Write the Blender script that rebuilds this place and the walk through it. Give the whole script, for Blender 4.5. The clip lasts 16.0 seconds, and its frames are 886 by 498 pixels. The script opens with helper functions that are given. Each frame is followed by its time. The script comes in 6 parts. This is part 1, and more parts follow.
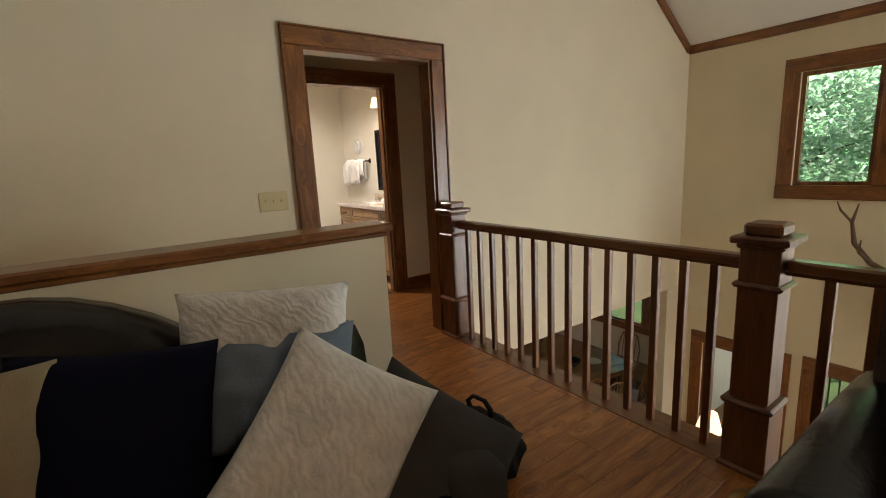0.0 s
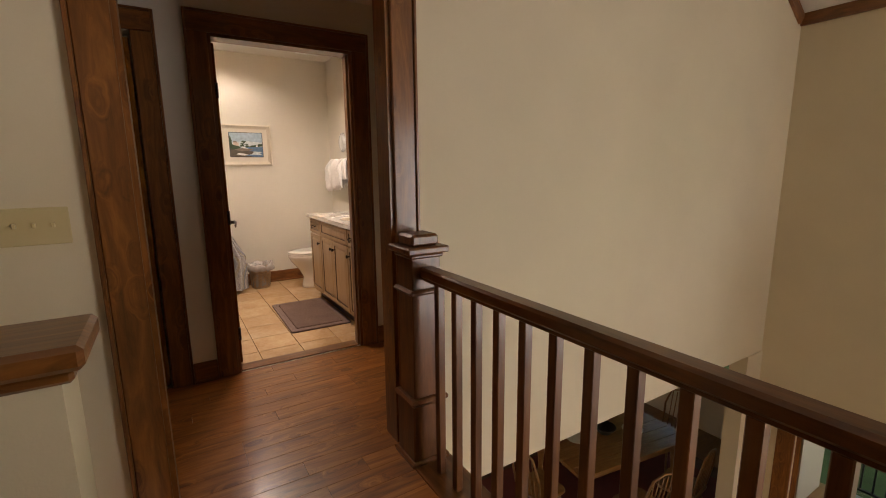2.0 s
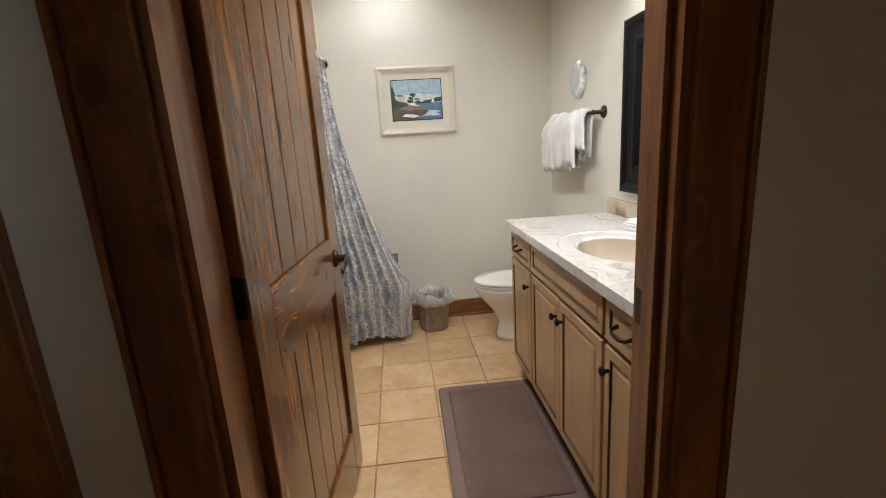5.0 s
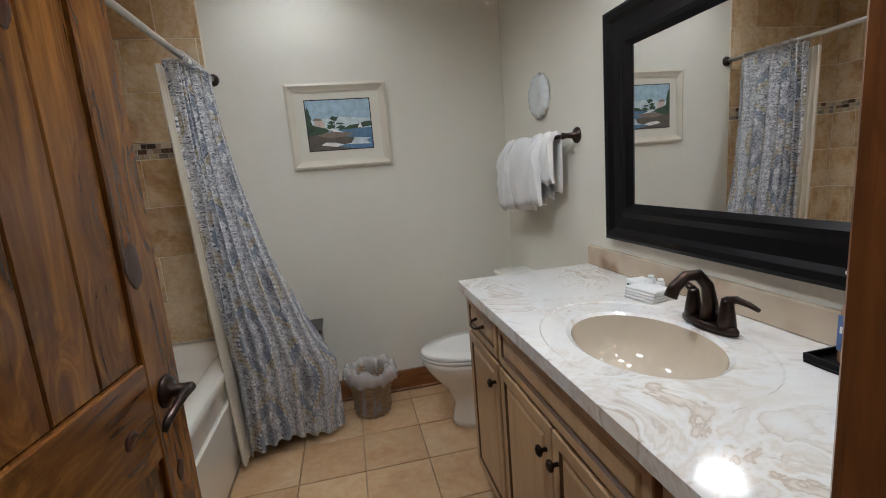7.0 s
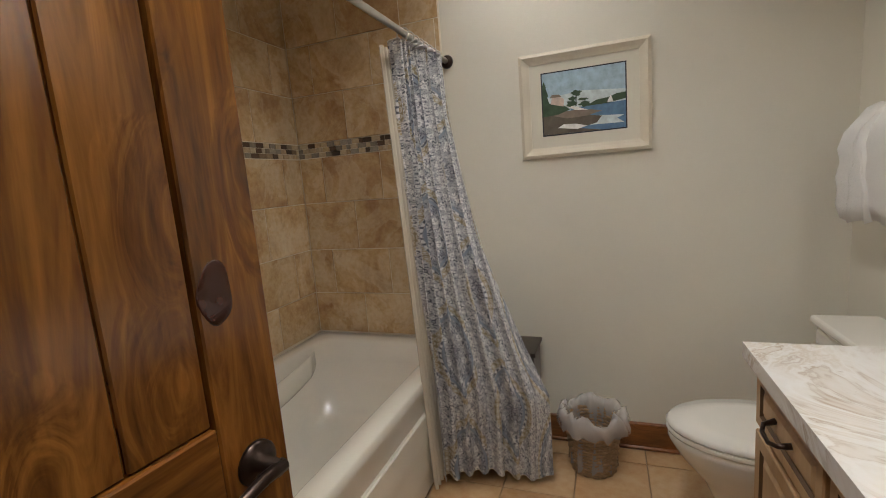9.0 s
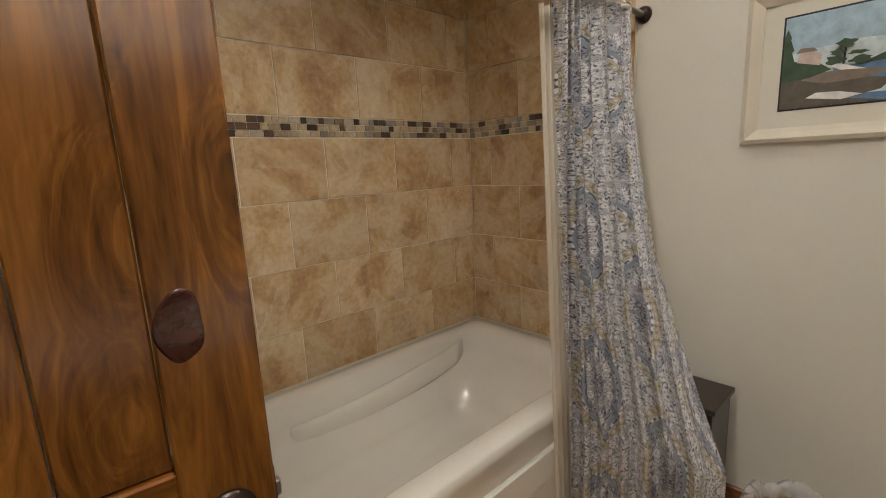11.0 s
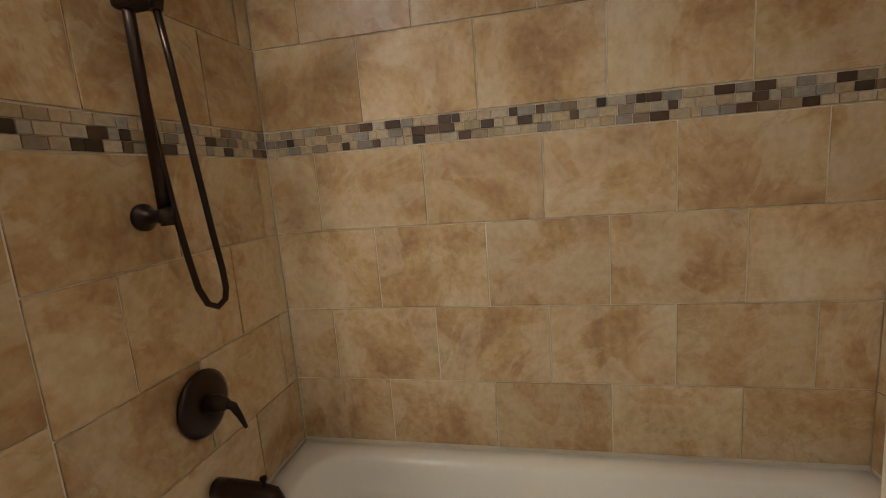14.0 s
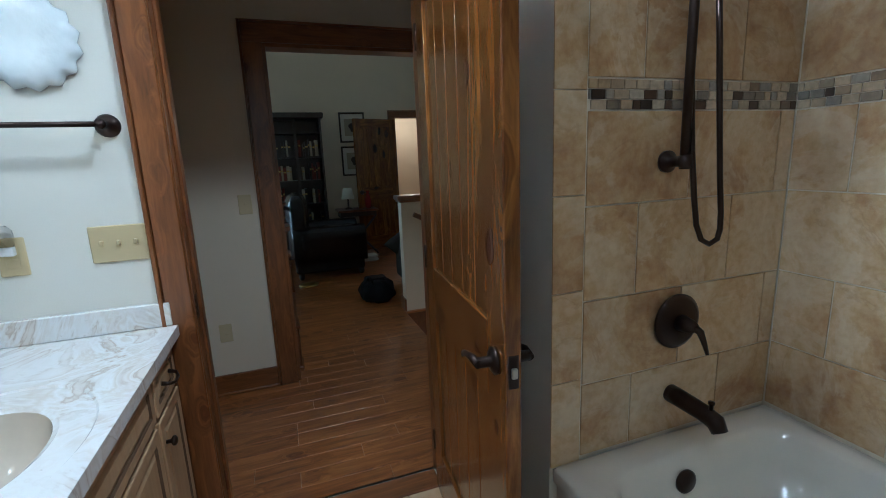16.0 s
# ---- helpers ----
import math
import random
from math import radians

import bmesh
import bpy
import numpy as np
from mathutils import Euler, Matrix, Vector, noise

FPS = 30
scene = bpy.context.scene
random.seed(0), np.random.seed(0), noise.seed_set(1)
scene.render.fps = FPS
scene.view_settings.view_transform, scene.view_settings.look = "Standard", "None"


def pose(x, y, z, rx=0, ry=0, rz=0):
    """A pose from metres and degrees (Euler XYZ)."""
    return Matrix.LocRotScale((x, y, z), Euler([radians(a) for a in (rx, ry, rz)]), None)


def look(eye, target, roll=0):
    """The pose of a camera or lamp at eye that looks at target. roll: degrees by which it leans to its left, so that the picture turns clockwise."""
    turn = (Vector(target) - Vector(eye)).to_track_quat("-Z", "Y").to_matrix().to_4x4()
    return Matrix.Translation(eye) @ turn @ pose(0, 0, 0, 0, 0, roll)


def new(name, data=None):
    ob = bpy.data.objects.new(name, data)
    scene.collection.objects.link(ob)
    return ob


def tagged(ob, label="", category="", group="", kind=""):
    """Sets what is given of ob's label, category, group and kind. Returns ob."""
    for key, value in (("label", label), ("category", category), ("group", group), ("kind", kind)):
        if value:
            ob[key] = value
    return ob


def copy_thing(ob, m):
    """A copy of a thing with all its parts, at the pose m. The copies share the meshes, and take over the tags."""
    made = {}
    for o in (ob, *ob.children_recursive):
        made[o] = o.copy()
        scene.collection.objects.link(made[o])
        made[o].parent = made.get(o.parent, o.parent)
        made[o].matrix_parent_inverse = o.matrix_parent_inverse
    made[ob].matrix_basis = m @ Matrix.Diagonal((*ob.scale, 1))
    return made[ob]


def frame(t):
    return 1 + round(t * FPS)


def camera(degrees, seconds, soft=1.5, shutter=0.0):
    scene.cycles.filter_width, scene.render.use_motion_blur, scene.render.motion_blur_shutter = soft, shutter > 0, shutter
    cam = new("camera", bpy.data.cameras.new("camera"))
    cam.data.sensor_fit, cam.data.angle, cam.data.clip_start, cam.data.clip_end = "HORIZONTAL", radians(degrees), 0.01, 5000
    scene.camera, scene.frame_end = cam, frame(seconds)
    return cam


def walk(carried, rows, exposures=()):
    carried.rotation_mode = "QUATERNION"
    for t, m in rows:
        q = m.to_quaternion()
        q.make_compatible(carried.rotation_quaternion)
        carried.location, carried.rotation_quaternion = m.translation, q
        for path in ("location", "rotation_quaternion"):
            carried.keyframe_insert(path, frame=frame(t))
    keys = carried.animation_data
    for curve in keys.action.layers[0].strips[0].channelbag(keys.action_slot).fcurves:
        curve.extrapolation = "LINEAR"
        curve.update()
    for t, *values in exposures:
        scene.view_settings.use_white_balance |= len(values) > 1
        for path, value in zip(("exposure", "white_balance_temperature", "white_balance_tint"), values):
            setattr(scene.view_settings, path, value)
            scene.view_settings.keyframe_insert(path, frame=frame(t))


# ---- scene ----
cam = camera(89.6, 16.0, soft=1.0)
PATH = [
    (0, (0.084, 0.085, 1.344), (1.221, 1.686, 0.967), -2.9),
    (0.5, (0.359, 0.333, 1.328), (1.732, 1.738, 0.954), -2.2),
    (1, (0.643, 0.57, 1.347), (2.113, 1.872, 0.967), -1.9),
    (1.5, (0.948, 0.797, 1.342), (2.231, 2.288, 0.98), -1.2),
    (2, (1.202, 1.1, 1.326), (2.234, 2.778, 0.975), -0.6),
    (2.5, (1.424, 1.427, 1.334), (2.118, 3.265, 0.962), -0.7),
    (3, (1.56, 1.787, 1.336), (1.931, 3.71, 0.927), -0.5),
    (3.2, (1.586, 1.968, 1.326), (1.855, 3.905, 0.905), -0.6),
    (5.3, (1.919, 3.62, 1.295), (2.092, 5.56, 0.843), -3.6),
    (5.5, (1.954, 3.73, 1.287), (2.179, 5.666, 0.839), -3.4),
    (6, (2.001, 3.908, 1.305), (2.365, 5.829, 0.886), -3.7),
    (6.5, (2.016, 4.019, 1.328), (2.491, 5.924, 0.943), -4.1),
    (7, (2.019, 4.089, 1.328), (2.419, 6.018, 0.983), -4.7),
    (7.5, (2.073, 4.186, 1.335), (2.2, 6.157, 1.021), -5.2),
    (8, (2.109, 4.31, 1.347), (1.934, 6.281, 1.057), -5.7),
    (8.2, (2.111, 4.359, 1.343), (1.815, 6.318, 1.073), -5.9),
    (10.3, (2.16, 4.822, 1.289), (0.982, 6.38, 0.858), -3.2),
    (10.5, (2.17, 4.824, 1.283), (0.912, 6.322, 0.868), -3.5),
    (11, (2.208, 4.932, 1.373), (0.756, 6.256, 1.004), -2.8),
    (11.5, (2.166, 5.021, 1.404), (0.585, 6.221, 1.163), -3.3),
    (12, (2.102, 5.074, 1.406), (0.452, 6.19, 1.227), -4.5),
    (12.5, (1.942, 5.212, 1.391), (0.231, 6.232, 1.215), -5.3),
    (13, (1.856, 5.475, 1.405), (0.017, 6.223, 1.159), -6.5),
    (13.5, (1.911, 5.689, 1.425), (-0.057, 5.874, 1.124), -4.9),
    (14, (1.854, 5.831, 1.408), (-0.073, 5.406, 1.082), -4.5),
    (14.1, (1.842, 5.857, 1.402), (-0.054, 5.308, 1.083), -4.3),
    (14.5, (1.855, 5.932, 1.411), (0.16, 4.938, 1.04), -4.0),
    (15, (1.938, 6.044, 1.395), (0.539, 4.675, 0.984), -3.5),
    (15.5, (1.993, 6.057, 1.4), (0.967, 4.391, 0.984), -3.0),
    (16, (2.045, 5.961, 1.397), (1.394, 4.112, 1.004), -2.3),
]
EXPOSURES = [(0, 1.1, 7100, 14), (1.5, 0.75, 8000, 23), (3.2, 0.7, 7700, 24), (5.3, 0.85, 5700, 8), (7, 0.12, 5500, 8), (8.2, 0.05, 6200, 10), (10.3, 0.28, 6300, 10), (13, 0.15, 7200, 12), (14.5, 0.22, 6000, 8), (16, 0.25, 4500, -1)]
walk(cam, [(t, look(eye, target, roll)) for t, eye, target, roll in PATH], EXPOSURES)

# ---------- world, sun, large lights ----------
world = bpy.data.worlds.new("sky")
scene.world = world
world.use_nodes = True
wn = world.node_tree.nodes
sky = wn.new("ShaderNodeTexSky")
sky.sky_type, sky.sun_disc = "NISHITA", False
sky.sun_elevation, sky.sun_rotation = radians(42), radians(240)
wn["Background"].inputs["Strength"].default_value = 0.15
world.node_tree.links.new(sky.outputs[0], wn["Background"].inputs["Color"])


def lamp(name, kind, energy, colour, m, **extra):
    data = bpy.data.lights.new(name, kind)
    data.energy, data.color = energy, colour
    if kind == "AREA":
        data.shape = "RECTANGLE"
        data.size, data.size_y = extra["size"]
    elif kind == "SUN":
        data.angle = extra["angle"]
    elif kind == "SPOT":
        data.spot_size, data.spot_blend, data.shadow_soft_size = extra["cone"], 0.6, 0.14
    else:
        data.shadow_soft_size = extra.get("soft", 0.05)
    ob = new(name, data)
    ob.matrix_world = m
    return ob


DAY = (0.86, 0.95, 1.0)
WARM = (1.0, 0.80, 0.58)
lamp("sun", "SUN", 5.0, (1.0, 0.94, 0.84), look((-8, -9, 20), (12, 2, 0)), angle=radians(0.6))
# added fill in place of sky light, set in window_4 out of view
lamp("tall_window_daylight", "AREA", 115, DAY, look((5.98, -2.6, 0.25), (3.4, 1.6, 0.35)), size=(2.1, 3.6))
BATH_LIGHT = 46
# the can at y 5.0 is out of view, added to light the bathroom
for cx, cy in ((1.83, 6.25), (1.83, 5.0), (2.75, 6.28)):
    if cx < 2:
        lamp("can_light", "SPOT", BATH_LIGHT * (0.52 if cy > 6 else 1.6), (1.0, 0.955, 0.89), look((cx, cy, 2.60), (cx, cy, 0)), cone=radians(150))
for cy in (4.72, 5.02, 5.32):
    lamp("vanity_bulb", "POINT", BATH_LIGHT * 0.15, (1.0, 0.97, 0.93), pose(2.86, cy, 2.13), soft=0.05)
lamp("back_room_bulb", "POINT", 12, (1.0, 0.72, 0.5), pose(-0.3, -2.4, 2.1), soft=0.1)
lamp("table_lamp_bulb", "POINT", 6, WARM, pose(5.35, 2.22, -2.02), soft=0.04)


# ---------- materials ----------
def node(mat, kind, **sets):
    n = mat.node_tree.nodes.new(kind)
    for k, v in sets.items():
        n.inputs[k].default_value = v
    return n


def link(mat, a, b):
    mat.node_tree.links.new(a, b)


def base_mat(name, rough, metal=0.0):
    mat = bpy.data.materials.new(name)
    mat.use_nodes = True
    b = mat.node_tree.nodes["Principled BSDF"]
    b.inputs["Roughness"].default_value, b.inputs["Metallic"].default_value = rough, metal
    return mat, b


def ramp(mat, fac, stops):
    r = mat.node_tree.nodes.new("ShaderNodeValToRGB")
    while len(r.color_ramp.elements) < len(stops):
        r.color_ramp.elements.new(0.5)
    for e, (p, c) in zip(r.color_ramp.elements, stops):
        e.position, e.color = p, (*c, 1)
    link(mat, fac, r.inputs[0])
    return r.outputs[0]


def mixc(mat, fac, a, b, mode="MIX"):
    m = mat.node_tree.nodes.new("ShaderNodeMix")
    m.data_type, m.blend_type = "RGBA", mode
    for sock, v in ((m.inputs[0], fac), (m.inputs[6], a), (m.inputs[7], b)):
        if isinstance(v, (int, float)):
            sock.default_value = v
        elif isinstance(v, tuple):
            sock.default_value = (*v, 1)
        else:
            link(mat, v, sock)
    return m.outputs[2]


def coords(mat, scale=(1, 1, 1), shift=True, uv=False):
    tc = mat.node_tree.nodes.new("ShaderNodeTexCoord")
    mp = mat.node_tree.nodes.new("ShaderNodeMapping")
    mp.inputs["Scale"].default_value = scale
    link(mat, tc.outputs["UV" if uv else "Object"], mp.inputs["Vector"])
    if shift:
        oi = mat.node_tree.nodes.new("ShaderNodeObjectInfo")
        mul = mat.node_tree.nodes.new("ShaderNodeMath")
        mul.operation = "MULTIPLY"
        mul.inputs[1].default_value = 37.0
        link(mat, oi.outputs["Random"], mul.inputs[0])
        cx = mat.node_tree.nodes.new("ShaderNodeCombineXYZ")
        for i in range(3):
            link(mat, mul.outputs[0], cx.inputs[i])
        link(mat, cx.outputs[0], mp.inputs["Location"])
    return mp.outputs[0]


def noise_tex(mat, vec, scale, detail=4, rough=0.55, distort=0.0):
    n = node(mat, "ShaderNodeTexNoise", Scale=scale, Detail=detail, Roughness=rough, Distortion=distort)
    link(mat, vec, n.inputs["Vector"])
    return n.outputs["Fac"]


def add_bump(mat, b, height, strength, dist=0.01):
    n = node(mat, "ShaderNodeBump", Strength=strength, Distance=dist)
    link(mat, height, n.inputs["Height"])
    link(mat, n.outputs[0], b.inputs["Normal"])


def scaled(c, f):
    return tuple(min(1.0, v * f) for v in c)


def surf(name, c, rough=0.5, var=0.12, scale=3.0, bump=0.15, bscale=90, metal=0.0, coat=0.0):
    """A plain surface with broad mottling, fine grain and relief."""
    mat, b = base_mat(name, rough, metal)
    v = coords(mat)
    broad = noise_tex(mat, v, scale, 5)
    fine = noise_tex(mat, v, bscale, 3)
    col = ramp(mat, broad, [(0.3, scaled(c, 1 - var)), (0.7, scaled(c, 1 + var))])
    col = mixc(mat, 0.25 * var * 4, col, ramp(mat, fine, [(0.3, scaled(c, 0.8)), (0.7, scaled(c, 1.15))]))
    link(mat, col, b.inputs["Base Color"])
    add_bump(mat, b, fine, bump, 0.004)
    b.inputs["Coat Weight"].default_value = coat
    return mat


def maths(mat, op, a, b=None):
    n = mat.node_tree.nodes.new("ShaderNodeMath")
    n.operation = op
    for sock, v in zip(n.inputs, (a, b)):
        if v is None:
            continue
        if isinstance(v, (int, float)):
            sock.default_value = v
        else:
            link(mat, v, sock)
    return n.outputs[0]


def wood(name, dark, mid, light, axis="z", rough=0.32, knot=0.6, coat=0.3, fine=1.0, size=1.0):
    """Stained boards: stretched grain that flows round a few ringed knots along one axis."""
    mat, b = base_mat(name, rough)
    s = {"x": (1.0, 9, 9), "y": (9, 1.0, 9), "z": (9, 9, 1.0)}[axis]
    v = coords(mat, tuple(q * fine for q in s))
    hair = noise_tex(mat, v, 11, 3)
    if knot:
        k = coords(mat, {"x": (2.6 / size, 5.2 / size, 5.2 / size), "y": (5.2 / size, 2.6 / size, 5.2 / size), "z": (5.2 / size, 5.2 / size, 2.6 / size)}[axis])
        warp = node(mat, "ShaderNodeTexNoise", Scale=2.5, Detail=2.0)
        link(mat, k, warp.inputs["Vector"])
        add = mat.node_tree.nodes.new("ShaderNodeVectorMath")
        add.operation = "MULTIPLY_ADD"
        add.inputs[1].default_value = (0.22, 0.22, 0.22)
        link(mat, warp.outputs["Color"], add.inputs[0])
        link(mat, k, add.inputs[2])
        kn = node(mat, "ShaderNodeTexVoronoi", Scale=1.0)
        link(mat, add.outputs[0], kn.inputs["Vector"])
        d = kn.outputs["Distance"]
        near = ramp(mat, d, [(0.0, (1, 1, 1)), (0.42, (0, 0, 0))])
        shift = mat.node_tree.nodes.new("ShaderNodeVectorMath")
        shift.operation = "ADD"
        link(mat, v, shift.inputs[0])
        link(mat, maths(mat, "MULTIPLY", near, 0.7), shift.inputs[1])
        grain = noise_tex(mat, shift.outputs[0], 1.6, 7, 0.62, 1.6)
    else:
        grain = noise_tex(mat, v, 1.6, 7, 0.62, 1.6)
    col = ramp(mat, grain, [(0.28, dark), (0.5, mid), (0.72, light)])
    col = mixc(mat, 0.22, col, ramp(mat, hair, [(0.3, dark), (0.7, light)]))
    broad = noise_tex(mat, coords(mat, (1, 1, 1)), 2.2, 3)
    col = mixc(mat, 0.6, col, ramp(mat, broad, [(0.35, (0.72, 0.70, 0.66)), (0.65, (1.0, 1.0, 1.0))]), "MULTIPLY")
    if knot:
        sep = mat.node_tree.nodes.new("ShaderNodeSeparateColor")
        link(mat, kn.outputs["Color"], sep.inputs[0])
        chosen = ramp(mat, sep.outputs[0], [(0.42, (0, 0, 0)), (0.46, (1, 1, 1))])
        ringed = maths(mat, "MULTIPLY_ADD", maths(mat, "SINE", maths(mat, "MULTIPLY", d, 120.0)), 0.5)
        halo = maths(mat, "MULTIPLY", ramp(mat, d, [(0.20, (1, 1, 1)), (0.42, (0, 0, 0))]), chosen)
        col = mixc(mat, maths(mat, "MULTIPLY", maths(mat, "MULTIPLY", halo, ringed), 0.55 * knot), col, scaled(dark, 0.7))
        heart = maths(mat, "MULTIPLY", ramp(mat, d, [(0.155, (1, 1, 1)), (0.19, (0, 0, 0))]), chosen)
        col = mixc(mat, maths(mat, "MULTIPLY", heart, knot), col, (dark[0] * 0.9, dark[1] * 0.42, dark[2] * 0.5))
    link(mat, col, b.inputs["Base Color"])
    add_bump(mat, b, hair, 0.12, 0.003)
    b.inputs["Coat Weight"].default_value, b.inputs["Coat Roughness"].default_value = coat, 0.15
    return mat


WALL = surf("cream_wall_paint", (0.70, 0.60, 0.44), 0.75, 0.05, 1.2, 0.10, 220)
BATHWALL = surf("pale_bath_paint", (0.74, 0.71, 0.62), 0.6, 0.05, 1.2, 0.08, 220)
CEIL = surf("ceiling_white", (0.74, 0.71, 0.65), 0.8, 0.04, 1.2, 0.08, 200)
TRIM = {a: wood("stained_alder_" + a, (0.085, 0.027, 0.007), (0.20, 0.070, 0.018), (0.36, 0.140, 0.036), a, size=0.55) for a in "xyz"}
DOORW = wood("varnished_knotty_door", (0.030, 0.009, 0.002), (0.165, 0.056, 0.009), (0.42, 0.175, 0.030), "z", 0.24, 0.9, 0.5)
DOORX = wood("varnished_door_rail", (0.030, 0.009, 0.002), (0.165, 0.056, 0.009), (0.42, 0.175, 0.030), "x", 0.24, 0.9, 0.5)
NEWEL = wood("dark_oak_post", (0.075, 0.023, 0.007), (0.17, 0.056, 0.015), (0.27, 0.098, 0.028), "z", 0.35, 0.0)
RAILW = wood("dark_oak_rail", (0.075, 0.023, 0.007), (0.17, 0.056, 0.015), (0.27, 0.098, 0.028), "y", 0.28, 0.0)
PLANK = wood("red_oak_floor", (0.080, 0.022, 0.005), (0.33, 0.110, 0.024), (0.58, 0.235, 0.060), "x", 0.30, 0.5, 0.3, 0.8, 0.6)
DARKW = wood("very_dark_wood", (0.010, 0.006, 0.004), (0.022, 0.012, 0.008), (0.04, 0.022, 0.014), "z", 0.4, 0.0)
PINE = wood("table_pine", (0.20, 0.085, 0.025), (0.33, 0.15, 0.05), (0.45, 0.24, 0.09), "x", 0.3, 0.2)
CABX = wood("glazed_maple_cabinet", (0.40, 0.25, 0.125), (0.52, 0.345, 0.185), (0.60, 0.42, 0.24), "z", 0.38, 0.0, 0.2, 0.7)
GLAZE = surf("brown_glaze_groove", (0.10, 0.055, 0.025), 0.5)
BRONZE = surf("oil_rubbed_bronze", (0.045, 0.030, 0.024), 0.32, 0.3, 14, 0.05, 120, 0.85)
BLACKFR = surf("black_satin_frame", (0.006, 0.0055, 0.006), 0.34, 0.2, 6, 0.03, 120, 0.0, 0.0)
BRASS = surf("aged_brass", (0.55, 0.38, 0.12), 0.3, 0.2, 8, 0.1, 80, 1.0)
NICKEL = surf("satin_nickel", (0.62, 0.60, 0.56), 0.3, 0.1, 8, 0.03, 80, 1.0)
PORC = surf("white_porcelain", (0.82, 0.80, 0.75), 0.12, 0.02, 2, 0.0, 50, 0.0, 0.6)
ACRYL = surf("ivory_acrylic_tub", (0.82, 0.79, 0.71), 0.16, 0.03, 2, 0.0, 50, 0.0, 0.6)
BASIN = surf("bone_basin", (0.66, 0.57, 0.45), 0.08, 0.10, 2, 0.0, 50, 0.0, 0.6)
TOWEL = surf("white_terry", (0.84, 0.83, 0.81), 0.95, 0.05, 6, 0.9, 240)
PLATE = surf("ivory_plastic", (0.58, 0.47, 0.26), 0.35, 0.03, 3, 0.0)
WHITEP = surf("white_plastic", (0.82, 0.82, 0.80), 0.35, 0.03, 3, 0.0)
RUGM = surf("mauve_brown_pile", (0.17, 0.105, 0.082), 0.98, 0.18, 5, 1.0, 260)
RUGE = surf("grey_brown_border", (0.20, 0.135, 0.115), 0.98, 0.12, 5, 1.0, 300)
GROUT = surf("tile_grout", (0.80, 0.74, 0.62), 0.9, 0.1, 8, 0.3, 160)
FGROUT = surf("floor_grout", (0.36, 0.25, 0.15), 0.9, 0.1, 8, 0.3, 160)
LEATHER = surf("black_leather", (0.008, 0.006, 0.006), 0.24, 0.25, 5, 0.35, 70, 0.0, 0.0)
NAVY = surf("navy_velvet", (0.004, 0.004, 0.014), 0.95, 0.2, 6, 0.5, 300)
CHARC = surf("charcoal_cloth", (0.060, 0.056, 0.054), 0.95, 0.15, 6, 0.6, 260)
TAN = surf("tan_cotton", (0.30, 0.235, 0.145), 0.9, 0.12, 7, 0.6, 200)
BLUEQ = surf("blue_quilt", (0.16, 0.205, 0.27), 0.95, 0.2, 9, 0.6, 180)
FUR = surf("cream_ribbed_fur", (0.74, 0.72, 0.70), 0.98, 0.16, 26, 1.0, 190)
BLACKC = surf("black_nylon", (0.008, 0.008, 0.009), 0.6, 0.3, 9, 0.5, 160)
WICKER = surf("woven_wicker", (0.30, 0.20, 0.115), 0.8, 0.25, 25, 0.4, 120)
STONE = surf("deck_grey", (0.33, 0.33, 0.31), 0.8, 0.2, 4, 0.3, 60)
BLACKM = surf("black_metal", (0.010, 0.010, 0.010), 0.5, 0.1)
HIDE = surf("brown_hide", (0.16, 0.085, 0.035), 0.9, 0.35, 5, 0.8, 140)
ANTLER = surf("antler", (0.12, 0.065, 0.03), 0.6, 0.3, 8, 0.5, 60)
LINEN = surf("matboard", (0.72, 0.68, 0.58), 0.8, 0.03)
CREAMF = surf("cream_frame", (0.68, 0.62, 0.50), 0.45, 0.05, 6, 0.1)
BOOKA = surf("cloth_book_cream", (0.45, 0.38, 0.26), 0.8)
BOOKB = surf("cloth_book_red", (0.16, 0.035, 0.025), 0.8)
REDG = surf("red_glaze", (0.22, 0.012, 0.010), 0.2)
PAPER = surf("aged_print", (0.40, 0.34, 0.24), 0.85)
SHELLM = surf("shell_glaze", (0.70, 0.74, 0.74), 0.22, 0.08, 10, 0.6, 25, 0.0, 0.5)
RUGD = surf("patterned_rug", (0.13, 0.075, 0.045), 0.95, 0.6, 6, 0.6, 160)


